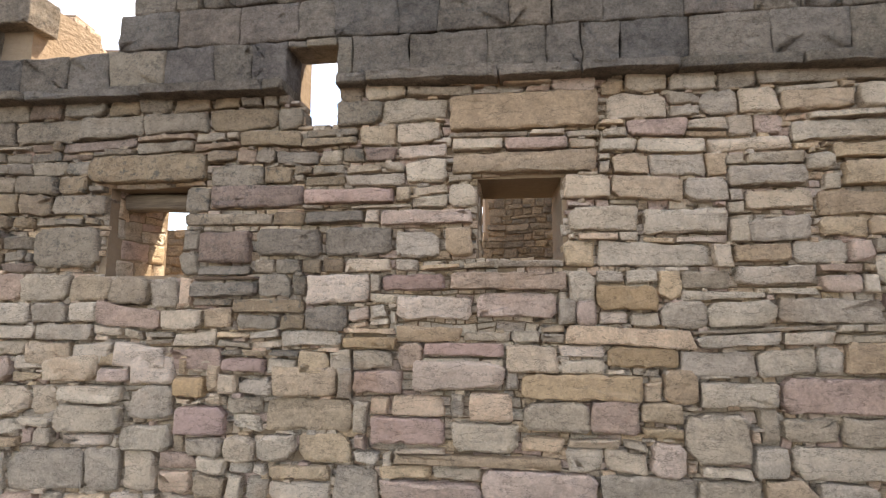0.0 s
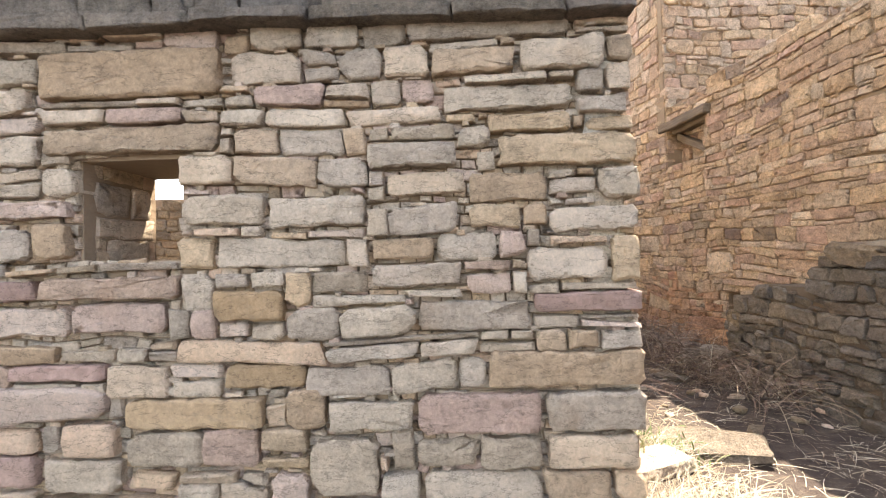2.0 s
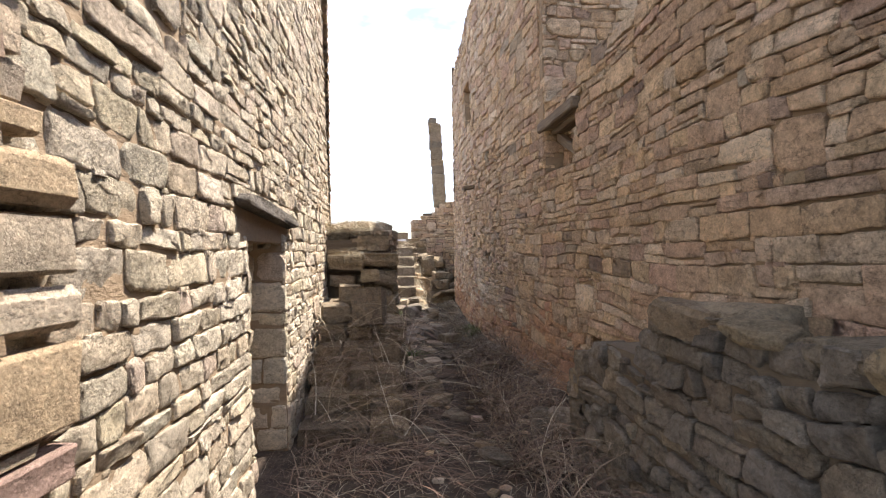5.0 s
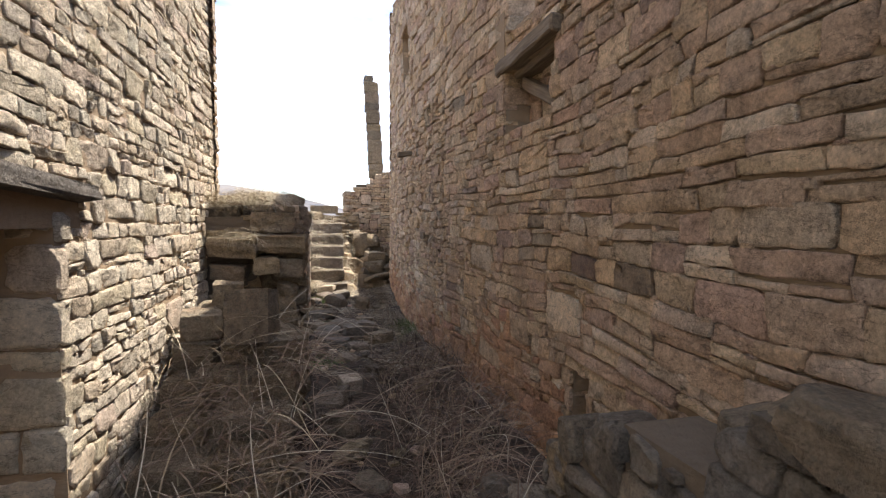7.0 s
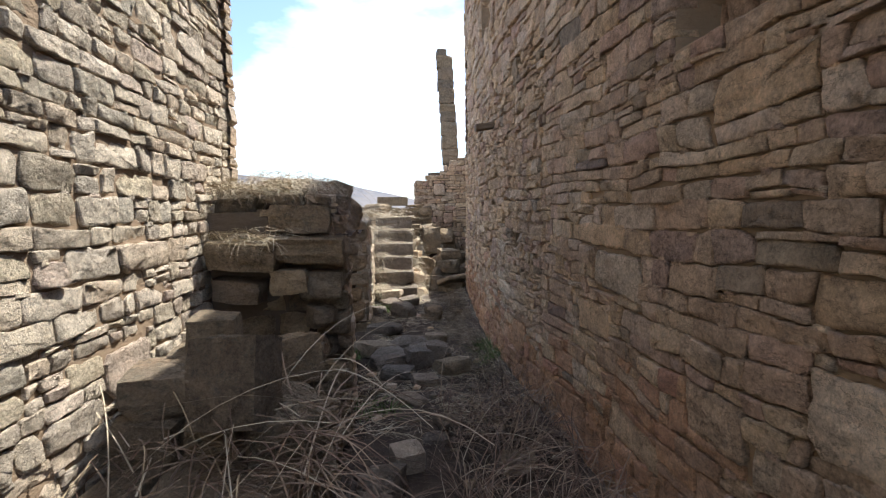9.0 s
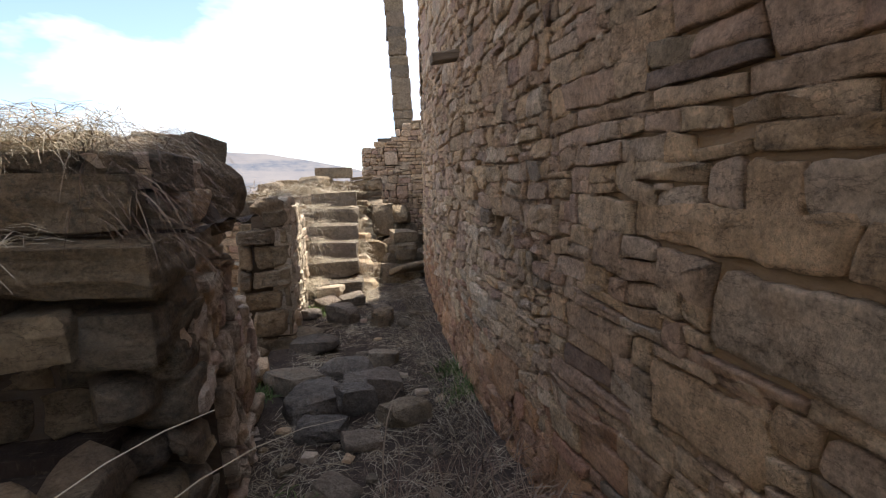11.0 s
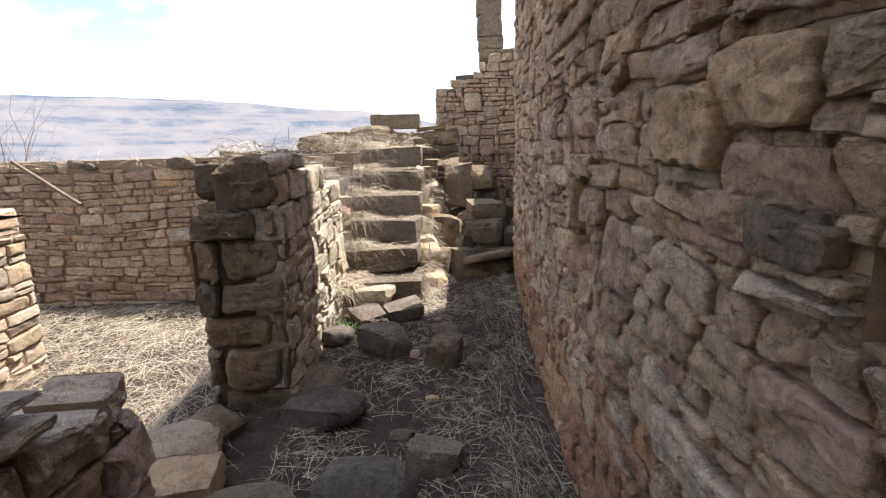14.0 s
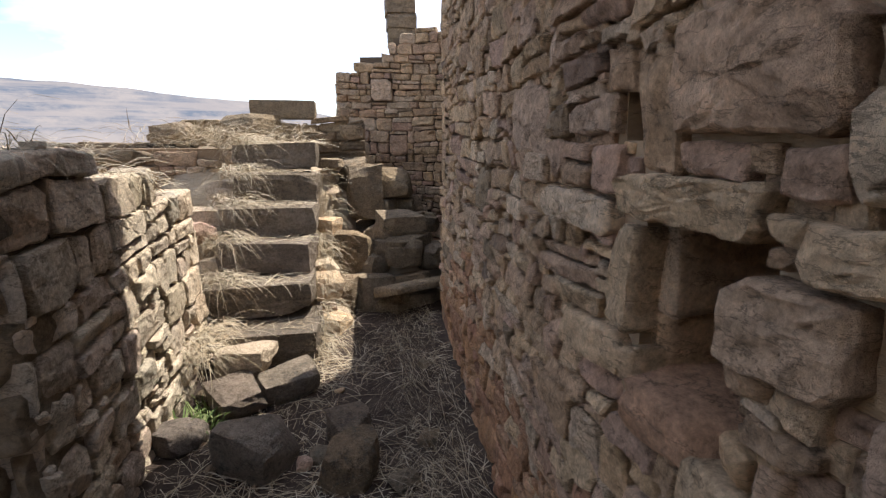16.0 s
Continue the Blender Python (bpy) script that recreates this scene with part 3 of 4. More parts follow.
def side_solid(u, v):
    if any(a < u < b and c < v < d for a, b, c, d in S_HOLES):
        return False
    if u < 0.9:
        return v < 3.9 + 1.2 * u
    return u < S_END and v < 5.4 + 0.3 * noise.noise((u * 1.3, 7, 0))


wall_left = structure(wall_core("wall_left", side, 0.16, S_END, -0.3, 5.6, 0.6, side_solid, mortar_ochre, 0.2, holes_cuts(S_HOLES), 0.006), "sunlit tan rubble stone house side with a low doorway")
courses = lay_courses(0.05, S_END + 0.03, 0.1, 5.6, (0.065, 0.135), (0.09, 0.29), 0.22, 0.035, 0.08, 0.4, 0.007)
face_stones(wall_left, side, courses, stone_pale, side_solid, S_HOLES + [(1.68, 2.98, 2.03, 2.15), (1.64, 3.06, 2.15, 2.24)], 0.003, (0.0, 0.010), 0.005, 0.014, 0.14, lambda u, v: u > 1.0 and v < 3.3, 300, 0.014, True)
end = Face(2.43, 2.278 + S_END, (-1, 0), (0, 1), 0.01)
face_stones(wall_left, end, lay_courses(0, 0.6, 1.5, 5.3, (0.09, 0.17), (0.15, 0.35)), stone_tan, lambda u, v: True)
# door jamb stones
for y, way in ((4.148, 1), (5.038, -1)):
    jamb = Face(2.42, y, (-1, 0) if way > 0 else (-1, 0), (0, way))
    face_stones(wall_left, jamb, lay_courses(-0.01, 0.58, 0.3, 2.03, (0.10, 0.22), (0.2, 0.45), 0.1, 0.02), stone_pale, lambda u, v: True, (), 0.008, (0.0, 0.02), 0.014, 0.010, 0.06)
rock("lintel_slab", 2.30, 4.63, 2.20, 0.36, 1.34, 0.075, 0, -3, stone_dark, 0.05, 0.92, "dark flat stone slab bedded over the low doorway", "door lintels")

# ---- inside of the roofless house ----
def plain_wall(name, face, u1, v1, mat, label, top=None, course=(0.10, 0.2), holes=(), thick=0.5, v0=0.0):
    solid = lambda u, v: v < (top(u) if top else v1) and not any(a < u < b and c < v < d for a, b, c, d in holes)
    ob = structure(wall_core(name, face, 0, u1, v0 - 0.4, v1, thick, solid, mortar_ochre, 0.2, holes_cuts(holes), 0.016), label)
    face_stones(ob, face, lay_courses(0, u1, v0 - 0.1, v1, course, (0.11, 0.36), 0.32, 0.09), mat, solid, holes, 0.004, (-0.003, 0.018), 0.009, 0.016, 0.13, None, 0, 0.010)
    return ob


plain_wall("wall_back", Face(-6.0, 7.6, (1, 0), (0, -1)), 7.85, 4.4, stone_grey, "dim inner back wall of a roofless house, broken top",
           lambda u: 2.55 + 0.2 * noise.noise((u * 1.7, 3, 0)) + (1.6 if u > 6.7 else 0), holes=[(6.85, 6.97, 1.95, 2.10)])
plain_wall("wall_inner", Face(-5.2, 9.0, (0, -1), (1, 0)), 6.0, 6.2, stone_ochre, "sunlit inner wall of ochre stone, ruined top",
           lambda u: 4.6 + 0.8 * noise.noise((u * 0.9, 11, 0)) + 0.9 * (u < 3.4))
for i in range(26):
    x, y = random.uniform(-3.6, -0.6), random.uniform(3.8, 6.2)
    s = random.uniform(0.18, 0.45)
    h = max(0.0, 1.1 - 0.55 * math.hypot(x + 2.4, (y - 5.4) * 0.9))
    rock("rubble_stone", x, y, 0.30 + h * 0.9, s * 1.3, s, s * 0.7, random.uniform(0, 180), random.uniform(-15, 15), stone_tan, 0.15, 0.7, "fallen tan wall stone on the rubble heap", "house rubble", 2)


def heap(name, cx, cy, rx, ry, z0, h, mat, label, power=1.3, drop=0.10):
    verts, faces, k = [], [], 28
    for j in range(k):
        for i in range(k):
            a, b = -1.15 + 2.3 * i / (k - 1), -1.15 + 2.3 * j / (k - 1)
            r = min(1.0, math.hypot(a, b))
            x, y = cx + rx * a, cy + ry * b
            verts.append((x, y, z0 + h * (1 - r ** power) + 0.05 * noise.noise((x * 5, y * 5, 2)) - drop * (r >= 1)))
    for j in range(k - 1):
        for i in range(k - 1):
            q = j * k + i
            faces.append((q, q + 1, q + k + 1, q + k))
    return tagged(mesh_object(name, verts, faces, mat), label, "earth heap", kind="structure")


heap("rubble_heap", -2.2, 5.2, 2.2, 1.7, 0.25, 1.05, rubble_fill, "sunlit heap of rubble and earth in the house")

# ---- right-hand wall and tall building ----
def right_bow(u, v):
    lean = -0.016 * min(u - 5.5, 0) if u < 5.5 else 0.046 * (u - 5.5) if u < 9.5 else 0.184 - 0.026 * (u - 9.5)
    return lean + 0.022 * noise.noise((u * 0.6, v * 0.6, 4)) + 0.02 * noise.noise((u * 1.3, v * 1.3, 9))


right = Face(4.72, 0.0, (0, 1), (-1, 0), 0.004, right_bow)
R_END = 12.5
R_HOLES = [(5.5, 6.2, 2.70, 3.12), (5.02, 5.20, 0.98, 1.27), (9.71, 9.93, 1.62, 1.91), (8.42, 8.60, 1.80, 1.92), (9.99, 10.06, 2.06, 2.15), (9.85, 10.65, 4.2, 4.9)]


def right_solid(u, v):
    if any(a < u < b and c < v < d for a, b, c, d in R_HOLES):
        return False
    if u < 6.25:
        return v < 3.44 + 0.06 * noise.noise((u * 2, 5, 0))
    return u < R_END and v < 6.05 - 0.06 * (u - 9)


CORE_HOLES = R_HOLES + [(9.67, 9.97, 1.57, 1.95)]


def right_weather(u, v):
    """Red earth has stained the foot of the wall; soot and lichen mark some stones above."""
    if v < 1.18 + 0.35 * noise.noise((u * 0.9, 3, 1)) + random.uniform(-0.22, 0.22):
        return stone_rust
    return stone_sooty if random.random() < 0.03 + 0.16 * max(0.0, noise.noise((u * 1.1, v * 1.1, 21))) else stone_ochre


wall_right = structure(wall_core("wall_right", right, -4.0, R_END, -0.2, 6.6, 0.7, lambda u, v: right_solid(u, v) and not (9.67 < u < 9.97 and 1.57 < v < 1.95), mortar_ochre, 0.2, holes_cuts(CORE_HOLES), 0.022), "tall ochre rubble stone wall of a ruined building in shade")
courses = lay_courses(-3.0, 7.8, 0.2, 3.5, (0.055, 0.13), (0.09, 0.34), 0.28, 0.07, 0.08, 1.1, 0.022) + lay_courses(6.3, 7.8, 3.5, 6.2, (0.09, 0.17), (0.14, 0.4), 0.25, 0.06, 0.0, 0.8, 0.02)
RW_SET = [(9.66, 9.985, 1.925, 2.015), (9.57, 9.86, 2.06, 2.23), (9.53, 9.70, 1.79, 1.91), (9.945, 10.05, 1.72, 1.91), (9.60, 9.78, 1.50, 1.61), (7.73, 8.01, 1.88, 2.0), (7.62, 7.80, 2.02, 2.10), (8.68, 8.93, 2.06, 2.2), (8.9, 9.18, 2.0, 2.16)]
RW = R_HOLES + [(5.35, 6.35, 3.12, 3.22)] + RW_SET
for a, b, c, d in RW_SET:
    j = [random.uniform(0.002, 0.012) for _ in range(8)]
    made = stone_mesh(right, ((a + j[0], c + j[1]), (b - j[2], c + j[3]), (b - j[4], d - j[5]), (a + j[6], d - j[7])), random.uniform(0.012, 0.03), 0.008, 0.018, 0.16, a * 5 + c, 2)
    mesh_object("stone", made[0], made[1], stone_ochre, wall_right, made[2])
face_stones(wall_right, right, courses, right_weather, right_solid, RW, 0.003, (-0.004, 0.007), 0.004, 0.010, 0.10, lambda u, v: 3.8 < u < 7.2 and 0.6 < v < 3.0, 250, 0.007, lambda u, v: u > 3.5, 0.30)
courses = lay_courses(7.8, R_END + 0.04, 0.2, 3.4, (0.05, 0.125), (0.07, 0.24), 0.28, 0.08, 0.06, 2.0, 0.020)
face_stones(wall_right, right, courses, right_weather, right_solid, RW, 0.003, (0.0, 0.016), 0.007, 0.016, 0.16, lambda u, v: 8.2 < u < 11.6 and v < 3.0, 300, 0.012, lambda u, v: 2 if 8.0 < u < 10.6 and 1.2 < v < 2.8 else 1, 0.5)
courses = lay_courses(7.8, R_END + 0.04, 3.4, 6.1, (0.10, 0.2), (0.14, 0.38), 0.25, 0.08)
face_stones(wall_right, right, courses, stone_ochre, right_solid, RW, 0.004, (-0.014, 0.004), 0.010, 0.014, 0.14)
rock("niche_stone", 5.02, 9.83, 1.76, 0.42, 0.62, 0.62, 4, 3, stone_rust, 0.06, 0.9, "reddish rough stone closing the back of the niche", "niche stones", 4)
pinning = lay_courses(7.8, 10.9, 0.9, 2.9, (0.03, 0.065), (0.04, 0.14), 0.1, 0.03)
face_stones(wall_right, right, pinning, stone_ochre, right_solid, RW, 0.003, (-0.019, -0.011), 0.004, 0.006, 0.02, None, 0, 0.004, False, 0)
niche_jamb = Face(4.60, 9.928, (1, 0), (0, -1))
face_stones(wall_right, niche_jamb, lay_courses(0, 0.6, 1.62, 1.91, (0.12, 0.18), (0.25, 0.45), 0, 0.01), stone_ochre, lambda u, v: True, (), 0.006, (0.0, 0.01), 0.010, 0.010, 0.09)
rock("niche_stone", 4.70, 9.83, 1.60, 0.34, 0.24, 0.12, 12, 6, stone_rust, 0.1, 0.82, "reddish rough stone lying in the wall niche", "niche stones", 4)
infill = Face(4.90, 5.4, (0, 1), (-1, 0))
infill_core = structure(wall_core("wall_infill", infill, 0, 0.95, 2.6, 3.2, 0.2, lambda u, v: True, mortar_ochre, 0.3), "rough stone infill of a blocked wall opening")
face_stones(infill_core, infill, lay_courses(0, 0.95, 2.6, 3.2, (0.09, 0.18), (0.14, 0.34)), stone_ochre, lambda u, v: True)
rend = Face(4.61, R_END + 0.0, (1, 0), (0, 1))
face_stones(wall_right, rend, lay_courses(0, 3.0, 0.4, 5.9, (0.12, 0.22), (0.2, 0.45)), stone_ochre, lambda u, v: True)
structure(wall_core("wall_far_end", Face(5.25, R_END - 0.02, (1, 0), (0, 1)), 0, 4, 0.0, 5.9, 0.5, lambda u, v: True, mortar, 1.0), "end wall of the tall ruined building")
plain_wall("wall_upper", Face(4.70, 6.20, (1, 0), (0, -1)), 3.5, 6.2, stone_ochre, "upper return wall of the tall ruin", course=(0.10, 0.2), v0=3.0)
plain_wall("wall_upper_back", Face(7.4, 6.3, (0, -1), (-1, 0)), 7.0, 5.6, stone_ochre, "set-back ruined upper wall", lambda u: 5.2 + 0.4 * noise.noise((u, 2, 9)), v0=2.6)

# ---- ledge along the right wall ----
def ledge_top(u):
    return 1.66 + 0.06 * noise.noise((u * 2, 1, 1)) - max(0.0, u - 3.5) * 0.42


ledge = Face(4.42, 0.0, (-0.02, 1), (-1, -0.02), 0.03)
wall_ledge = structure(wall_core("wall_ledge", ledge, -3.0, 4.62, -0.2, 1.7, 0.8, lambda u, v: v < ledge_top(u) - 0.06, mortar, 0.15, (), 0.024), "low dark drystone ledge filled with earth")
face_stones(wall_ledge, ledge, lay_courses(-2.5, 4.66, 0.2, 1.75, (0.07, 0.16), (0.09, 0.28), 0.25, 0.10, 0.0, 2.0, 0.034), stone_step, lambda u, v: v < ledge_top(u), (), 0.005, (-0.01, 0.026), 0.009, 0.022, 0.16, lambda u, v: u > 1.5, 160, 0.014, True)
lend = Face(4.34, 4.64, (1, 0), (0, 1), 0.03)
face_stones(wall_ledge, lend, lay_courses(0, 0.6, 0.3, 1.3, (0.11, 0.24), (0.12, 0.34), 0.2, 0.06), stone_grey, lambda u, v: v < 1.12, (), 0.006, (-0.02, 0.04), 0.03, 0.03, 0.16)

# ---- terrace and stepped blocks beside the house ----
ter_front = Face(2.30, 7.57, (1, 0), (0, -1), 0.03)
ter_side = Face(3.31, 7.63, (-0.13, 1), (1, 0.13), 0.045)
T_HOLES = [(0.02, 0.62, 0.2, 1.30)]


def terrace_line(u):
    return 2.24 + 0.10 * noise.noise((u * 1.5, 3, 3)) - min(0.72, max(0, u - 1.14) * 4.0) - max(0, u - 1.32) * 0.32


terrace = structure(wall_core("terrace", ter_side, 0.06, 1.84, -0.2, 2.35, 1.3, lambda u, v: v < terrace_line(u) - 0.13 and not (0.02 < u < 0.62 and v < 1.30), mortar, 0.12, holes_cuts(T_HOLES)),
                    "dark earth terrace held by rough stones, straw on top")
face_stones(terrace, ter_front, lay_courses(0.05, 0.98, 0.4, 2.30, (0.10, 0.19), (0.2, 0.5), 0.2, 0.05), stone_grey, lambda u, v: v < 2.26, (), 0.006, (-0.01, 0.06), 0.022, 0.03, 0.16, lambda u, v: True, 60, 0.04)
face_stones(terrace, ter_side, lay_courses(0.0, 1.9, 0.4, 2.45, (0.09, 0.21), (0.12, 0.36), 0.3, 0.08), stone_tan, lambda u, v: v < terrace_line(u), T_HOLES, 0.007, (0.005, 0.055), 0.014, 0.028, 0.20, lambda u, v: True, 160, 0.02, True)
ter_end = Face(3.05, 9.46, (-1, 0), (0, 1), 0.03)
face_stones(terrace, ter_end, lay_courses(0.0, 0.9, 0.3, 1.3, (0.10, 0.22), (0.15, 0.42), 0.25, 0.08), stone_tan, lambda u, v: True, (), 0.008, (0.0, 0.05), 0.016, 0.028, 0.16, None, 0, 0.02)
for i in range(14):
    u = random.uniform(0.85, 1.08)
    rock("terrace_stone", 3.05 - random.uniform(0, 0.75), 7.63 + u, terrace_line(u) - 0.05, random.uniform(0.2, 0.42), random.uniform(0.18, 0.36), random.uniform(0.12, 0.24), random.uniform(0, 180), random.uniform(-12, 12), stone_grey, 0.12, 0.78,
         "dark weathered stone on the crumbling terrace end", "terrace end")
heap("terrace_earth", 2.64, 8.30, 0.54, 0.58, 2.06, 0.18, soil, "earth on the terrace", 3.0, 0.12)
for x, y, z, sx, sy, sz in ((2.92, 8.52, 2.09, 0.60, 0.58, 0.46), (2.70, 8.80, 2.08, 0.42, 0.36, 0.30), (2.45, 8.85, 2.10, 0.4, 0.3, 0.26)):
    rock("terrace_boulder", x, y, z, sx, sy, sz, random.uniform(0, 90), 0, stone_grey, 0.16, 0.35, "dark lichened boulder on the terrace edge", "terrace boulders", 5)
for x, y, w in ((2.48, 8.50, 0.34), (2.56, 8.24, 0.28)):
    rock("terrace_slab", x, y, 2.25, w, 0.22, 0.11, random.uniform(-12, 12), 0, stone_grey, 0.08, 0.88, "flat grey stone lying on the terrace", "terrace slabs")

STEP_LABEL = "rough dark sandstone block of a broken outside stair"
for y, top, widths in ((5.10, 0.70, (0.50, 0.25)), (5.45, 0.83, (0.34, 0.41)), (5.74, 0.96, (0.31, 0.43)), (6.02, 1.11, (0.23, 0.27, 0.25))):
    x = 2.49
    for w in widths:
        h = random.uniform(0.20, 0.24)
        rock("stair_block", x + w / 2, y + 0.18, top - h / 2, w * 1.0, 0.44, h, random.uniform(-3, 3), random.uniform(-2, 2), stone_grey, 0.05, 0.93, STEP_LABEL, "broken outside stair", 4)
        x += w + 0.01
TUMBLED = ((2.63, 6.42, 1.36, 0.26, 0.28, 0.19, 10, 4), (2.97, 6.30, 1.42, 0.30, 0.22, 0.36, -14, -14), (3.12, 6.40, 1.20, 0.30, 0.34, 0.22, 24, 12), (2.75, 6.70, 1.53, 0.21, 0.24, 0.18, 8, 3),
           (2.62, 6.40, 1.18, 0.26, 0.3, 0.20, -6, 3), (3.04, 6.90, 1.34, 0.3, 0.3, 0.24, 20, -8), (2.86, 6.40, 1.18, 0.20, 0.26, 0.2, 6, -4), (2.70, 6.76, 1.34, 0.34, 0.3, 0.22, 5, 4))
for x, y, z, sx, sy, sz, turn, tip in TUMBLED:
    rock("tumbled_block", x, y, z, sx, sy, sz, turn, tip, stone_grey, 0.07, 0.88, "squared dark sandstone block fallen askew on rubble", "tumbled blocks", 4)
for x, y, top, w, h in ((2.66, 7.42, 1.92, 0.42, 0.17), (3.04, 7.46, 1.95, 0.46, 0.15), (2.62, 7.48, 1.70, 0.30, 0.14), (2.94, 7.44, 1.76, 0.22, 0.15), (3.12, 7.5, 1.74, 0.26, 0.17), (2.98, 7.62, 2.14, 0.38, 0.18)):
    rock("long_block", x, y + 0.12, top - h / 2, w, 0.42, h, random.uniform(-6, 6), random.uniform(-4, 4), stone_grey, 0.11, 0.85, "long dark sandstone block laid in the terrace face", "terrace blocks", 4)
structure(wall_core("stair_fill", Face(3.10, 5.10, (0, 1), (1, 0)), 0.0, 2.6, -0.2, 1.9, 0.7, lambda u, v: v < 0.26 + 0.43 * u, soil, 0.05), "earth and rubble under the broken stair")
for i in range(60):
    y = random.uniform(5.2, 7.6)
    z = ground_height(3.15, y) + random.uniform(0, max(0.05, 0.36 * (y - 5.1)))
    s = random.uniform(0.14, 0.30)
    rock("fill_stone", 3.12 + random.uniform(-0.05, 0.08), y, z, s * 0.9, s * 1.3, s * 0.7, random.uniform(-20, 20), random.uniform(-12, 12), stone_grey, 0.14, 0.75, "dark rubble stone packed in the stair flank", "stair flank", 2)

# ---- ruined room beyond ----
def pier_top(u):
    return 1.99 + 0.04 * noise.noise((u * 4, 1, 2))


def pier_slope(u):
    return 2.08 - 0.23 * max(0.0, u - 0.15) + 0.07 * noise.noise((u * 4, 0, 1))


pier_f = Face(2.72, 10.55, (1, 0.06), (0.06, -1), 0.0)
wall_pier = structure(wall_core("wall_pier", pier_f, 0.04, 0.42, -0.1, 2.1, 0.45, lambda u, v: v < 1.95 and (u > 0.14 or v < 1.5), mortar, 0.1), "broken rubble stone pier and low wall beside the stair")
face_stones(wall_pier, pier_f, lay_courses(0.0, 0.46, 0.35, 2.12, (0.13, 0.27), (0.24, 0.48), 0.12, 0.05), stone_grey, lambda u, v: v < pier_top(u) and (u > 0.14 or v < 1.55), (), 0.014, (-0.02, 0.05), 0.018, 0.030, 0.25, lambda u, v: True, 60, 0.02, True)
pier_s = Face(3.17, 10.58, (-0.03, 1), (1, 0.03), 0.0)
# flank towards the stair: sunlight is put into its brighter stone colour
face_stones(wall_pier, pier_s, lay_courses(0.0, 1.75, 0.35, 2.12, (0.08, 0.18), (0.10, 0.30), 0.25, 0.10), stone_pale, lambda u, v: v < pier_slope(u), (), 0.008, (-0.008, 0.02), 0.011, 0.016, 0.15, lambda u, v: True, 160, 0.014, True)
wall_core("pier_core", pier_s, 0.3, 1.74, -0.1, 2.1, 0.40, lambda u, v: v < pier_slope(u) - 0.06, mortar, 0.1, parent=wall_pier)
pier_w = Face(2.74, 12.2, (0, -1), (-1, 0), 0.0)
face_stones(wall_pier, pier_w, lay_courses(0.0, 1.6, 0.2, 2.0, (0.12, 0.22), (0.2, 0.45), 0.2, 0.06), stone_grey, lambda u, v: v < pier_slope(1.6 - u) - 0.05)

rock("pier_capstone", 2.98, 10.72, 1.95, 0.30, 0.36, 0.17, 8, 0, stone_grey, 0.1, 0.84, "dark rough stone topping the broken pier", "pier stones", 3, None, 2)
rock("pier_capstone", 3.02, 11.0, 1.95, 0.22, 0.30, 0.14, -12, 0, stone_grey, 0.1, 0.84, "dark rough stone topping the broken pier", "pier stones", 3, None, 2)
room_b = Face(-4.5, 13.5, (1, 0.03), (0.03, -1), 0.0)
B_HOLES = [(5.52, 6.26, 0.0, 1.08)]
plain_wall("wall_room_back", room_b, 7.9, 2.2, stone_ochre, "low ruined back wall of a roofless room with a small doorway", lambda u: 1.93 + 0.10 * noise.noise((u * 1.8, 6, 2)), (0.07, 0.14), B_HOLES, 0.45)
stub = Face(-1.43, 11.4, (1, 0), (0, -1), 0.0)
wall_stub = plain_wall("wall_stub", stub, 2.05, 1.7, stone_tan, "sunlit low ruined cross wall of the room", lambda u: 1.62 - 0.02 * u, (0.08, 0.16), (), 0.5)
face_stones(wall_stub, Face(0.62, 11.42, (0, 1), (1, 0)), lay_courses(0, 0.5, 0.1, 1.62, (0.08, 0.16), (0.14, 0.35)), stone_tan, lambda u, v: True)

# ---- stair ----
STEP_Y, STEP_Z, STEP_RUN, STEP_RISE = 12.08, 0.95, 0.27, 0.218
stairs = tagged(new("stone_stair"), "sunlit rough stone stair of big blocks, straw on treads", "stairs")
stairs.location = (3.4, STEP_Y, 0.6)
for i in range(6):
    ob = rock("step", 3.43 + random.uniform(-0.03, 0.03), STEP_Y + STEP_RUN * i + 0.26, STEP_Z + STEP_RISE * i - 0.10, 0.64 + random.uniform(-0.04, 0.06), 0.52, 0.20, random.uniform(-3, 3), random.uniform(-2, 2), stone_step, 0.05, 0.94, cuts=4, sway=2)
    ob.parent = stairs
    ob.matrix_parent_inverse = Matrix.Translation((-3.4, -STEP_Y, -0.6))
structure(wall_core("stair_core", Face(3.68, STEP_Y + 0.15, (0, 1), (1, 0)), 0, 2.6, 0.2, 2.1, 0.75, lambda u, v: v < min(1.9, 0.62 + 0.78 * u), rubble_fill, 0.1), "rubble core under the stone stair")
plain_wall("wall_bank", Face(1.2, 14.25, (1, 0.05), (0.05, -1)), 2.95, 2.4, stone_grey, "low rubble wall at the head of the stair",
           lambda u: 2.02 + 0.24 * min(1, max(0, (u - 0.6) / 0.8)) + 0.05 * noise.noise((u * 4, 8, 2)), (0.08, 0.17), (), 0.7)
heap("rubble_top", 3.0, 14.05, 1.0, 0.55, 1.55, 0.5, rubble_fill, "rubble bank at the head of the stair", 1.8, 0.5)

# ---- wall at the alley's end, with the pillar ----
def tower_top(u):
    return 2.78 + 0.52 * min(1, max(0, u / 1.0)) + 0.05 * noise.noise((u * 4, 2, 2))


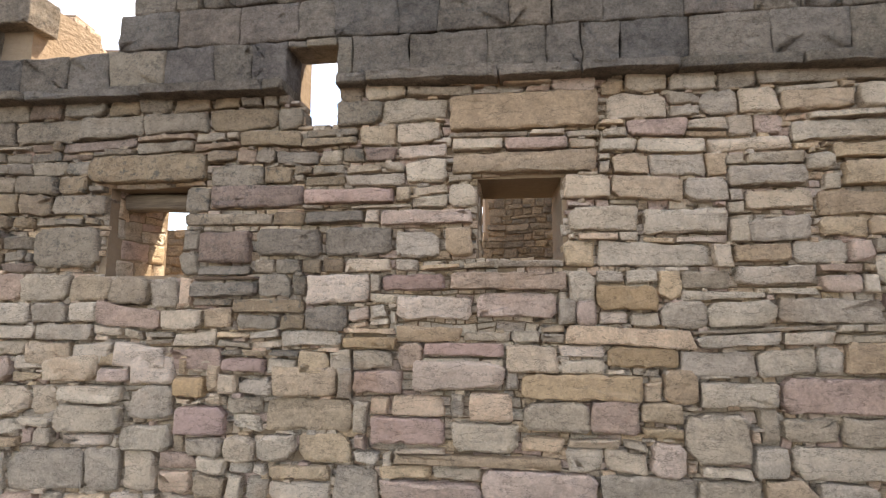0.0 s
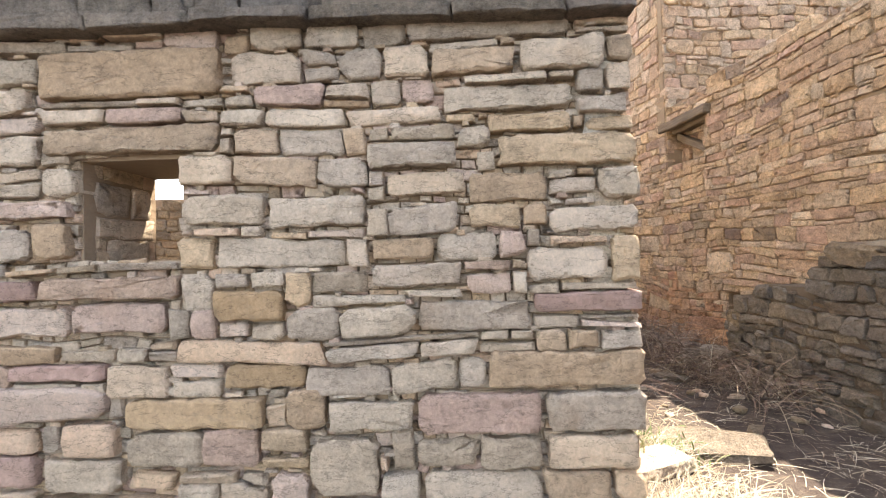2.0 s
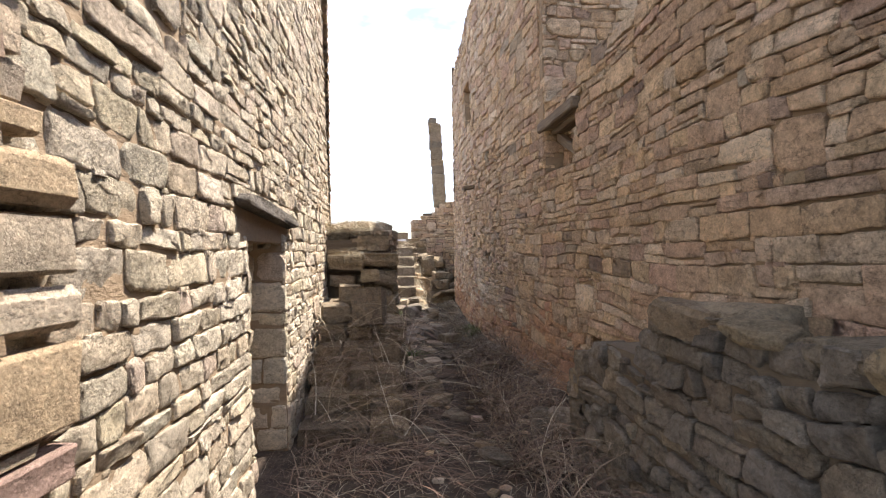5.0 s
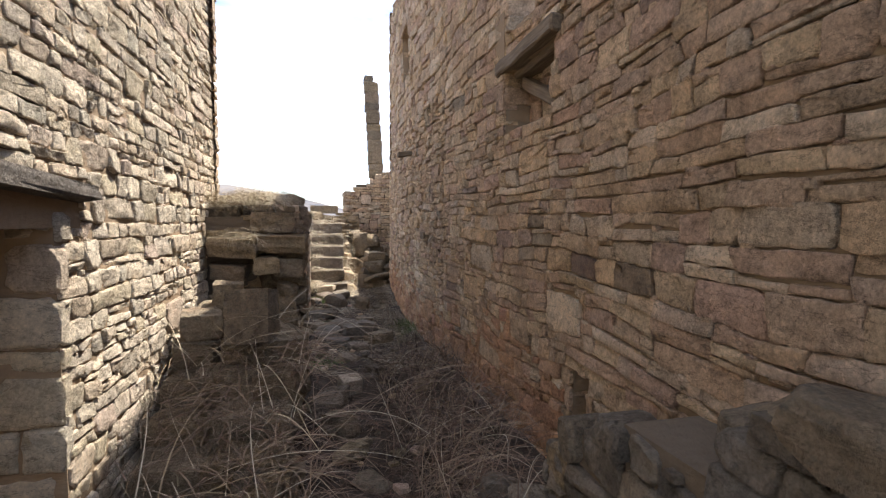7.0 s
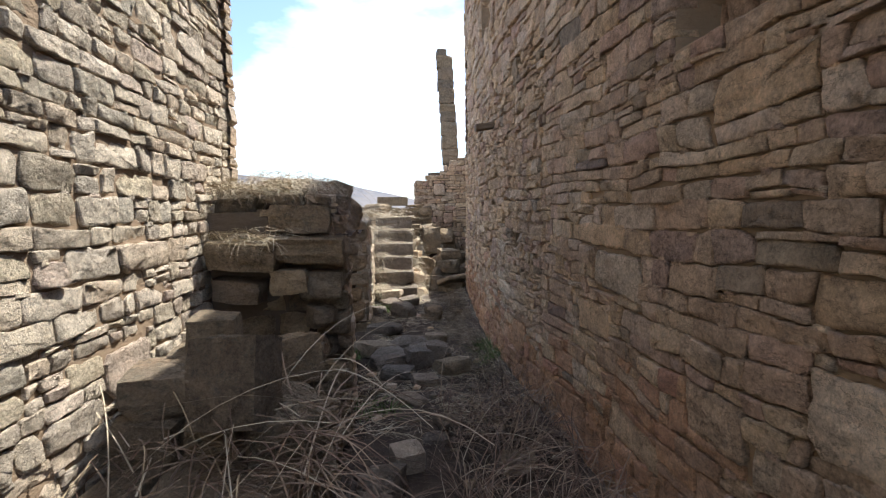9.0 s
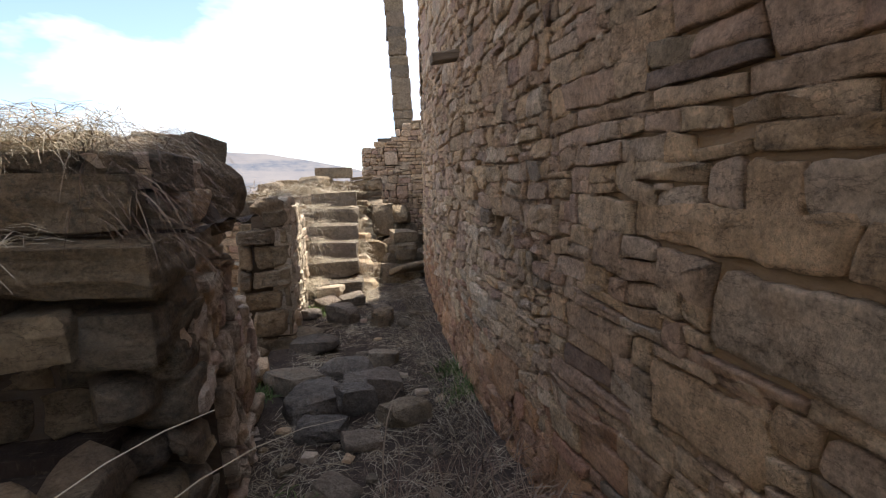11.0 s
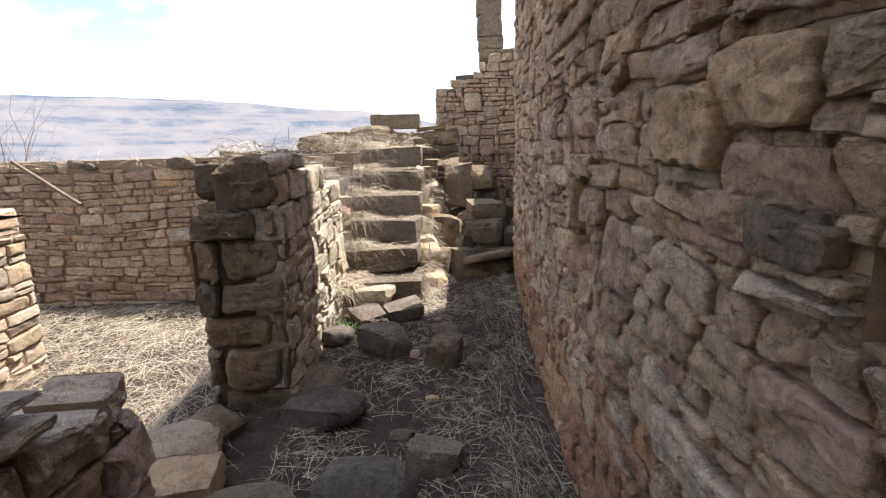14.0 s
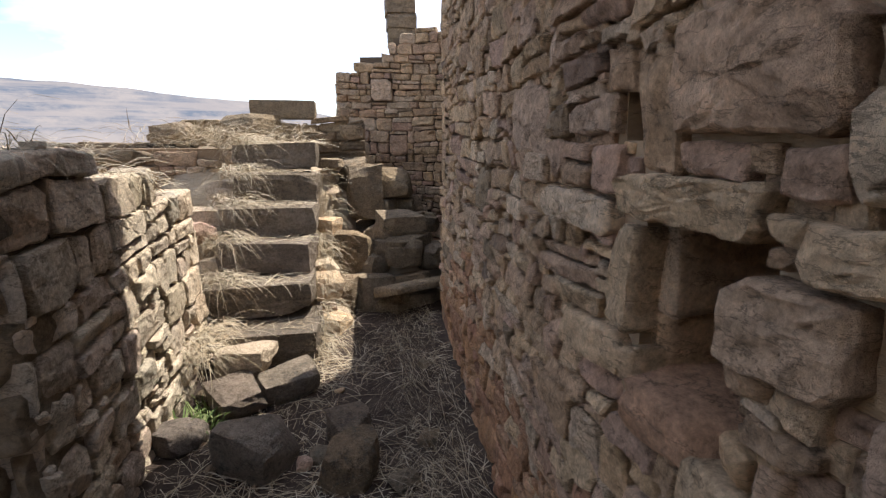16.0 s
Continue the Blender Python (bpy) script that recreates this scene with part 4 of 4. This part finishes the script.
tower_f = Face(3.88, 15.4, (1, -0.25), (-0.25, -1))
wall_tower = structure(wall_core("wall_tower", tower_f, 0.05, 2.6, 0.0, 3.2, 1.2, lambda u, v: v < tower_top(u) - 0.05, mortar, 0.2), "ruined rubble stone wall closing the alley")
face_stones(wall_tower, tower_f, lay_courses(0, 2.6, 0.4, 3.3, (0.06, 0.15), (0.08, 0.30), 0.30, 0.07, 0.0, 0.6), stone_ochre, lambda u, v: v < tower_top(u), (), 0.005, (-0.005, 0.02), 0.009, 0.016, 0.15, lambda u, v: True, 200)
face_stones(wall_tower, Face(3.86, 16.6, (0, -1), (-1, 0)), lay_courses(0, 1.2, 0.8, 2.8, (0.09, 0.17), (0.15, 0.4)), stone_ochre, lambda u, v: True)

# unseen wall added between ruin and end wall to shade the corner
structure(wall_core("wall_link", Face(5.06, 12.5, (0, 1), (-1, 0)), 0, 2.6, 0.2, 3.35, 0.5, lambda u, v: v < 3.3, mortar, 0.4), "plain unseen wall added to shade the corner by the stair")

pillar = tagged(new("stone_pillar"), "slender leaning square pillar of stacked dressed stones", "pillar")
pillar.location = (4.62, 15.85, 3.0)
z = 2.95
while z < 5.5:
    h = random.uniform(0.15, 0.34)
    k = (z - 2.95)
    ob = rock("block", 4.67 - 0.055 * k + random.uniform(-0.006, 0.006), 15.85, z + h / 2, 0.345, 0.36, h * 1.04, random.uniform(-2, 2), 0, stone_grey, 0.03, 0.97, cuts=2, sway=1)
    ob.parent = pillar
    ob.matrix_parent_inverse = Matrix.Translation((-4.62, -15.85, -3.0))
    z += h
ob = rock("block", 4.67 - 0.055 * 2.6 - 0.06, 15.85, z + 0.07, 0.20, 0.34, 0.16, 5, 0, stone_grey, 0.05, 0.92, cuts=2, sway=1)
ob.parent = pillar
ob.matrix_parent_inverse = Matrix.Translation((-4.62, -15.85, -3.0))


# ---- rubble at the stair's head and the dark corner ----
rock("capstone", 3.37, 14.52, 2.36, 0.60, 0.34, 0.17, 2, 0, stone_grey, 0.03, 0.95, "squared grey stone block on the rubble bank", "capstones", 4, None, 1)
for x, y, z, sx, sy, sz in ((4.12, 13.95, 1.60, 0.32, 0.3, 0.50), (4.02, 13.4, 1.12, 0.28, 0.3, 0.42), (4.42, 13.6, 1.32, 0.40, 0.4, 0.28), (4.36, 14.1, 1.66, 0.4, 0.4, 0.3), (4.15, 13.2, 0.85, 0.36, 0.4, 0.3),
                         (4.45, 13.3, 0.86, 0.44, 0.3, 0.22), (4.55, 13.1, 0.75, 0.4, 0.5, 0.28), (3.92, 13.0, 0.88, 0.2, 0.26, 0.34)):
    rock("corner_stone", x, y, z, sx, sy, sz, random.uniform(-25, 25), random.uniform(-14, 14), stone_grey, 0.12, 0.8, "dark fallen block heaped in the shaded corner", "corner blocks")
for i in range(34):
    x, y = random.uniform(3.95, 4.75), random.uniform(12.9, 14.9)
    s = random.uniform(0.14, 0.34)
    r = math.hypot((x - 4.42) / 0.75, (y - 14.0) / 1.15)
    rock("corner_rubble", x, y, 0.56 + 0.95 * max(0, 1 - r ** 1.4), s * 1.3, s, s * 0.7, random.uniform(0, 180), random.uniform(-14, 14), stone_grey, 0.12, 0.8, "dark rubble stone in the shaded corner", "corner rubble", 2)
heap("corner_heap", 4.42, 14.0, 0.75, 1.15, 0.45, 1.0, rubble_fill, "heap of earth and stones in the shaded corner", 1.4)
for i in range(26):
    x, y = random.uniform(2.3, 4.0), random.uniform(13.9, 14.9)
    s = random.uniform(0.16, 0.36)
    rock("bank_stone", x, y, 1.92 + 0.16 * random.random() - 0.25 * abs(x - 3.2) * 0.6 + 0.18 * (y > 14.3), s * 1.3, s, s * 0.6, random.uniform(0, 180), random.uniform(-10, 10), stone_grey, 0.12, 0.8, "grey rubble stone on the bank above the stair", "bank rubble", 2)
for i in range(12):
    y = random.uniform(12.5, 14.2)
    s = random.uniform(0.15, 0.26)
    rock("stair_side_stone", 3.80 + random.uniform(-0.02, 0.06), y, 0.72 + random.uniform(0.0, 0.52 * (y - 12.1)), s, s * 1.2, s * 0.8, random.uniform(-30, 30), 0, stone_tan, 0.12, 0.8, "weathered stone set beside the stair", "stair side stones", 2)
for i in range(14):
    y = random.uniform(12.5, 14.0)
    s = random.uniform(0.16, 0.3)
    rock("stair_side_stone", 3.04 + random.uniform(-0.08, 0.04), y, 1.15 + random.uniform(0.1, 0.62) * (y - 12.0) * 0.62, s, s * 1.2, s * 0.8, random.uniform(-30, 30), 0, stone_tan, 0.12, 0.8, "weathered stone set beside the stair", "stair side stones", 2)

# ---- loose stones on the ground ----
PATH_STONES = ((3.29, 9.68, 0.40, 0.34, 0.16), (3.46, 9.32, 0.44, 0.40, 0.18), (3.68, 9.92, 0.40, 0.26, 0.20), (3.96, 9.40, 0.34, 0.28, 0.24), (3.75, 9.22, 0.26, 0.22, 0.22), (3.25, 10.80, 0.40, 0.26, 0.14),
               (3.99, 11.40, 0.22, 0.2, 0.14), (3.60, 11.25, 0.30, 0.28, 0.26), (4.00, 11.12, 0.28, 0.22, 0.20), (3.38, 11.98, 0.26, 0.22, 0.16), (3.41, 11.70, 0.30, 0.24, 0.16), (3.66, 11.80, 0.30, 0.24, 0.16),
               (3.21, 11.40, 0.24, 0.2, 0.12), (3.36, 10.52, 0.40, 0.30, 0.16), (4.22, 11.02, 0.12, 0.1, 0.06), (2.80, 10.36, 0.28, 0.24, 0.18),
               (3.92, 7.82, 0.22, 0.16, 0.05), (3.83, 7.58, 0.18, 0.14, 0.05), (3.68, 8.29, 0.26, 0.16, 0.05), (4.07, 9.02, 0.30, 0.24, 0.16), (3.78, 9.45, 0.34, 0.24, 0.14), (3.52, 9.52, 0.3, 0.2, 0.12),
               (3.97, 10.16, 0.26, 0.2, 0.14), (3.55, 8.9, 0.30, 0.22, 0.12), (3.80, 8.75, 0.24, 0.2, 0.1), (3.86, 4.67, 0.30, 0.18, 0.06), (3.70, 5.54, 0.22, 0.14, 0.05), (3.38, 5.19, 0.2, 0.14, 0.06), (3.60, 5.9, 0.2, 0.16, 0.1),
               (3.45, 6.6, 0.26, 0.24, 0.18), (3.56, 6.35, 0.22, 0.26, 0.2), (3.50, 6.95, 0.24, 0.22, 0.16), (4.30, 7.1, 0.2, 0.14, 0.1), (4.35, 5.2, 0.22, 0.2, 0.16), (4.42, 4.9, 0.26, 0.24, 0.2))
for x, y, sx, sy, sz in PATH_STONES:
    rock("loose_stone", x, y, ground_height(x, y) + sz * 0.28, sx, sy, sz, random.uniform(0, 180), random.uniform(-10, 10), random.choice((stone_dark, stone_grey, stone_dark)), 0.16, 0.70, "angular grey-brown stone lying on the path", "loose path stones")
rock("pale_stone", 3.64, 7.18, ground_height(3.64, 7.18) + 0.05, 0.18, 0.15, 0.17, 20, 12, stone_tan, 0.06, 0.9, "pale squared stone lying on the dark path", "loose path stones")
rock("pale_stone", 3.42, 11.95, ground_height(3.42, 11.95) + 0.13, 0.30, 0.22, 0.17, -15, 6, stone_tan, 0.1, 0.8, "sunlit pale stone at the foot of the stair", "loose path stones")
for x, y, sx, sy, turn in ((2.78, 10.10, 0.36, 0.26, 20), (2.90, 9.86, 0.34, 0.24, 12), (2.74, 9.70, 0.26, 0.22, -10)):
    rock("doorway_stone", x, y, ground_height(x, y) + 0.10, sx, sy, 0.15, turn, 5, stone_tan, 0.08, 0.84, "pale flat stone fallen in the room's entrance", "entrance stones", 4)
rock("flagstone", 3.20, 3.17, ground_height(3.2, 3.17) + 0.01, 0.66, 0.40, 0.07, -25, 2, stone_grey, 0.12, 0.78, "pale flat flagstone by the house corner", "flagstones", 4)
rock("flagstone", 2.80, 2.95, ground_height(2.8, 2.95) + 0.01, 0.34, 0.26, 0.07, 15, -2, stone_tan, 0.06, 0.85, "pale flat flagstone by the house corner", "flagstones", 4)
for i in range(90):
    x, y = random.uniform(3.2, 4.45), random.uniform(3.2, 12.0)
    s = random.uniform(0.03, 0.085)
    rock("pebble", x, y, ground_height(x, y) + s * 0.15, s * 1.4, s, s * 0.55, random.uniform(0, 180), 0, random.choice((stone_grey, stone_tan)), 0.15, 0.7, "small stone chip on the path", "path stone chips", 1)
for i in range(16):
    y = 0.8 + i * 0.2 + random.uniform(-0.06, 0.06)
    s = random.uniform(0.16, 0.32)
    rock("ledge_stone", 4.52 + random.uniform(-0.05, 0.12), y, ledge_top(y) - 0.02, s, s * 1.3, s * 0.5, random.uniform(-30, 30), random.uniform(-8, 8), stone_grey, 0.12, 0.8, "dark loose stone on the ledge", "ledge stones")

for i in range(24):
    x = random.uniform(-3.0, 2.3)
    s = random.uniform(0.12, 0.30)
    rock("wall_top_stone", x, 13.72, 1.93 + 0.03 * random.random(), s * 1.3, s, s * 0.5, random.uniform(-30, 30), random.uniform(-8, 8), stone_grey, 0.12, 0.8, "loose grey stone on the broken wall top", "wall top stones", 2)

# ---- timber and slabs in the walls ----
def beam(name, a, b, w, h, label, roll=0, group="timbers"):
    bm = bmesh.new()
    bmesh.ops.create_cube(bm, size=1)
    a, b = Vector(a), Vector(b)
    long = (b - a).length
    bmesh.ops.scale(bm, vec=(long, w, h), verts=bm.verts)
    bmesh.ops.subdivide_edges(bm, edges=[e for e in bm.edges if abs(e.verts[0].co.x - e.verts[1].co.x) > 0.01], cuts=7)
    bmesh.ops.bevel(bm, geom=bm.edges[:], offset=min(w, h) * 0.12, segments=1, affect="EDGES")
    for v in bm.verts:
        v.co.y += 0.08 * w * noise.noise((v.co.x * 4, long, 1))
        v.co.z += 0.10 * h * noise.noise((v.co.x * 4, long, 7))
    me = bpy.data.meshes.new(name)
    bm.to_mesh(me)
    bm.free()
    me.materials.append(timber)
    ob = new(name, me)
    ob.matrix_world = Matrix.Translation((a + b) / 2) @ (b - a).to_track_quat("X", "Z").to_matrix().to_4x4() @ pose(0, 0, 0, roll)
    return tagged(ob, label, "beam", group)


beam("window_beam", (4.77, 5.38, 3.17), (4.77, 6.34, 3.17), 0.20, 0.10, "dark weathered timber lintel over a wall opening")
beam("window_beam", (4.84, 5.40, 3.13), (4.84, 6.30, 3.13), 0.14, 0.10, "dark weathered timber lintel over a wall opening")
beam("leaning_timber", (4.84, 5.52, 2.76), (4.86, 6.16, 3.05), 0.10, 0.08, "dark timber slanting across a broken wall opening")
beam("projecting_timber", (4.60, 9.4, 2.98), (4.36, 9.4, 2.95), 0.12, 0.06, "dark stone-like timber end sticking out of the wall")
beam("dead_branch", (-0.55, 13.28, 2.02), (0.20, 13.16, 1.56), 0.035, 0.03, "bare grey branch lying over the low wall", 0, "branches")
beam("gate_post", (1.20, 13.62, 0.15), (1.20, 13.62, 1.10), 0.07, 0.06, "weathered timber post in the small doorway", 0, "posts")
beam("window_timber", (-1.98, 3.02, 2.10), (-1.30, 2.94, 2.10), 0.12, 0.09, "weathered reddish timber over the small window")
beam("door_beam", (2.26, 4.0, 2.11), (2.26, 5.2, 2.09), 0.22, 0.12, "dark timber lintel bedded over the low doorway")
rock("doorway_lintel", 1.36, 13.62, 1.16, 0.86, 0.42, 0.11, 2, 0, stone_tan, 0.05, 0.92, "flat pale stone lintel over the small doorway", "door lintels", 4, None, 1)
rock("wall_slab", 4.40, 13.05, 0.92, 0.5, 0.9, 0.08, 20, -18, stone_grey, 0.05, 0.9, "flat grey slab leaning at the wall foot", "slabs")


# ---- dry grass, straw and brush ----
def ribbons(name, spots, mat, label, length, width, lift, sag, kind="stuff", segs=4, way=None):
    """Thin bent stalks: each a narrow folded strip from a spot (x, y, z)."""
    verts, faces = [], []
    for x, y, z in spots:
        a = random.uniform(0, 2 * math.pi) if way is None else random.gauss(way, 0.6)
        long, w, up = random.uniform(*length), random.uniform(*width), random.uniform(*lift)
        p = Vector((x, y, z))
        d = Vector((math.cos(a) * math.cos(up), math.sin(a) * math.cos(up), math.sin(up)))
        bend = random.uniform(-0.5, 0.5)
        k = len(verts)
        for i in range(segs + 1):
            across = Vector((-d.y, d.x, 0.0)).normalized() * w * (1 - 0.7 * i / segs) if abs(d.x) + abs(d.y) > 1e-3 else Vector((w, 0, 0))
            verts += [p - across, p + across + Vector((0, 0, w * 0.6))]
            step = long / segs
            p = p + d * step
            d = (d + Vector((-d.y * bend, d.x * bend, -sag)) * (1.0 / segs)).normalized()
        for i in range(segs):
            faces.append((k + 2 * i, k + 2 * i + 1, k + 2 * i + 3, k + 2 * i + 2))
    return tagged(mesh_object(name, verts, faces, mat), label, "grass", kind=kind)


def spots(count, x0, x1, y0, y1, height=ground_height, clump=0.0, up=0.0):
    out = []
    while len(out) < count:
        x, y = random.uniform(x0, x1), random.uniform(y0, y1)
        if clump and noise.noise((x * 2.3, y * 2.3, clump * 17)) < random.uniform(-0.5, 0.35):
            continue
        out.append((x, y, height(x, y) + random.uniform(0, up)))
    return out


def stair_height(x, y):
    return max(ground_height(x, y), min(1.55, 0.62 + 0.47 * (y - 5.05)))


ribbons("dead_brush", spots(2400, 3.9, 4.66, 3.6, 8.2, clump=1, up=0.10), brush_mat, "tangled reddish dead stalks along the wall foot", (0.25, 0.75), (0.0015, 0.0038), (0.1, 0.9), 1.1)
ribbons("dead_brush", spots(1100, 2.5, 3.4, 4.3, 6.5, stair_height, 2, 0.06), brush_mat, "tangled reddish dead stalks over the broken stair", (0.2, 0.7), (0.0015, 0.0038), (0.0, 0.5), 1.0)
ribbons("dead_brush", spots(800, 3.2, 4.2, 4.3, 6.8, clump=3, up=0.03), brush_mat, "dead stalks trodden into the alley path", (0.12, 0.45), (0.0015, 0.0038), (0.0, 0.35), 0.6)
ribbons("path_straw", spots(6500, 3.2, 4.55, 7.6, 13.0, clump=4, up=0.015), straw_mat, "short dry straw scattered on the path", (0.05, 0.22), (0.001, 0.0022), (0.0, 0.25), 0.4)
ribbons("path_straw", spots(1800, 2.5, 4.3, 1.2, 5.0, clump=5, up=0.015), straw_mat, "short dry straw scattered on the path", (0.05, 0.22), (0.001, 0.0022), (0.0, 0.3), 0.4)
ribbons("hay", spots(13000, -1.8, 2.75, 9.6, 13.4, up=0.06), straw_mat, "thick matted pale hay on the room floor", (0.16, 0.5), (0.0009, 0.0022), (0.0, 0.55), 0.9)
ribbons("terrace_straw", spots(2200, 2.44, 3.08, 7.66, 8.9, lambda x, y: 2.24, 6, 0.14), straw_mat, "pale dry grass matted on the terrace top", (0.10, 0.28), (0.0009, 0.002), (0.0, 0.4), 1.6)
ribbons("terrace_straw", spots(500, 2.5, 2.85, 7.38, 7.7, lambda x, y: 1.93), straw_mat, "pale dry grass on the terrace ledge", (0.12, 0.35), (0.001, 0.0026), (0.0, 0.7), 1.2)
ribbons("hanging_roots", spots(320, 2.95, 3.26, 7.50, 7.95, lambda x, y: random.uniform(1.85, 2.2), 7, 0.1), brush_mat, "dead grass and roots hanging over the terrace edge", (0.08, 0.40), (0.0008, 0.0018), (-0.5, 0.6), 1.8, way=-0.4)


ribbons("terrace_straw", spots(1500, 2.42, 3.0, 7.60, 8.05, lambda x, y: 2.20, 15, 0.06), straw_mat, "pale dry grass matted along the terrace brow", (0.08, 0.26), (0.0009, 0.002), (0.0, 0.9), 1.3)
ribbons("long_stalks", spots(90, 2.5, 3.4, 5.0, 6.6, stair_height, 13, 0.1), straw_mat, "long bent pale stalks across the broken stair", (0.5, 1.1), (0.0018, 0.0036), (0.1, 0.8), 0.9, segs=7)
ribbons("long_stalks", spots(130, 3.9, 4.5, 3.6, 7.4, ground_height, 14, 0.1), straw_mat, "long bent pale stalks along the wall foot", (0.4, 0.9), (0.0014, 0.003), (0.1, 0.8), 1.1, segs=7)


def tread_height(x, y):
    return STEP_Z + STEP_RISE * min(5, max(0, int((y - STEP_Y + 0.02) / STEP_RUN)))


ribbons("stair_straw", spots(2800, 3.02, 3.30, 11.75, 14.1, lambda x, y: tread_height(x, y) - 0.02, up=0.10), straw_mat, "sunlit dry grass spilling down the stair side", (0.10, 0.36), (0.0008, 0.002), (-0.5, 0.4), 1.3)
ribbons("stair_straw", spots(900, 3.2, 3.72, 12.15, 14.2, lambda x, y: tread_height(x, y) + 0.01), straw_mat, "dry straw lying on the stair treads", (0.08, 0.25), (0.001, 0.0022), (0.0, 0.3), 0.5)
ribbons("stair_grass", spots(1100, 3.73, 3.84, 12.0, 14.0, lambda x, y: 0.66 + random.uniform(0, 1) * 0.60 * (y - 11.9)), straw_mat, "tawny dry grass standing against the stair flank", (0.12, 0.32), (0.001, 0.0024), (-0.4, 1.2), 1.6, way=-0.9)
ribbons("bank_straw", spots(1400, 2.2, 3.6, 13.7, 14.9, lambda x, y: 2.02, 9, 0.15), straw_mat, "dry grass on the bank above the stair", (0.12, 0.35), (0.001, 0.0025), (0.0, 0.9), 1.2)
ribbons("pier_straw", spots(260, 2.74, 2.95, 10.58, 11.2, lambda x, y: 1.60, up=0.02), straw_mat, "tuft of dry grass on the pier ledge", (0.1, 0.3), (0.001, 0.0024), (0.2, 1.2), 1.0)
ribbons("pier_straw", spots(500, 2.85, 3.15, 10.6, 11.9, lambda x, y: pier_slope(y - 10.58) - 0.03, up=0.05), straw_mat, "dry grass on top of the pier", (0.08, 0.28), (0.001, 0.0024), (0.0, 0.9), 1.4)
ribbons("wall_weeds", spots(900, 4.28, 4.56, 8.4, 12.6, clump=10, up=0.05), straw_mat, "long thin dry stalks drooping from the wall foot", (0.2, 0.5), (0.0008, 0.0018), (0.4, 1.2), 2.2, way=3.0)
ribbons("wall_top_straw", spots(900, -3.0, 2.6, 13.5, 13.9, lambda x, y: 1.93, 11, 0.06), straw_mat, "dry grass on the low wall top", (0.08, 0.3), (0.001, 0.0024), (0.0, 1.0), 1.3)
ribbons("corner_grass", spots(900, 2.48, 3.1, 2.2, 3.3, clump=12, up=0.02), straw_mat, "dry yellow grass at the house corner", (0.06, 0.22), (0.001, 0.0022), (0.2, 1.2), 0.8)
weeds = [(x + random.gauss(0, r * 0.5), y + random.gauss(0, r * 0.5)) for x, y, r, n_ in ((3.07, 9.62, 0.16, 160), (4.48, 9.60, 0.14, 160), (4.50, 9.15, 0.16, 180), (3.28, 11.55, 0.14, 150), (2.95, 3.10, 0.25, 160), (3.40, 8.1, 0.2, 120)) for _ in range(n_)]
ribbons("green_weeds", [(a, b, ground_height(a, b)) for a, b in weeds], green_mat, "small green weed tufts on the path", (0.04, 0.15), (0.003, 0.007), (0.3, 1.3), 1.0, segs=3)


def shrub(x, y, z, tall, label):
    verts, faces = [], []

    def twig(p, d, long, r, depth):
        own, segs, offs = [], 4, []
        for i in range(segs + 1):
            side = d.cross(Vector((0.3, 0.2, 1))).normalized()
            other = d.cross(side).normalized()
            w = r * (1 - 0.6 * i / segs)
            own += [p + (side * math.cos(c * 2.094) + other * math.sin(c * 2.094)) * w for c in range(3)]
            if depth and i > 1:
                offs.append((p.copy(), (d + Vector((random.uniform(-1, 1), random.uniform(-1, 1), random.uniform(-0.1, 0.7)))).normalized(), w))
            p = p + d * long / segs
            d = (d + Vector((random.uniform(-1, 1), random.uniform(-1, 1), random.uniform(-0.3, 0.3))) * 0.25).normalized()
        verts.extend(own)
        for q, e, w in offs:
            twig(q, e, long * 0.5, w * 0.6, depth - 1)

    for _ in range(11):
        twig(Vector((x, y, z)), Vector((random.uniform(-0.6, 0.6), random.uniform(-0.3, 0.3), 1)).normalized(), tall * random.uniform(0.6, 1.0), 0.008, 2)
    for base in range(0, len(verts), 15):
        for i in range(4):
            for c in range(3):
                faces.append((base + i * 3 + c, base + i * 3 + (c + 1) % 3, base + (i + 1) * 3 + (c + 1) % 3, base + (i + 1) * 3 + c))
    return tagged(mesh_object("bare_shrub", verts, faces, brush_mat), label, "shrub")


shrub(-1.0, 13.75, 1.2, 1.4, "leafless thorny shrub behind the low wall")
shrub(2.60, 8.7, 2.22, 0.16, "small leafless twigs on the terrace top")
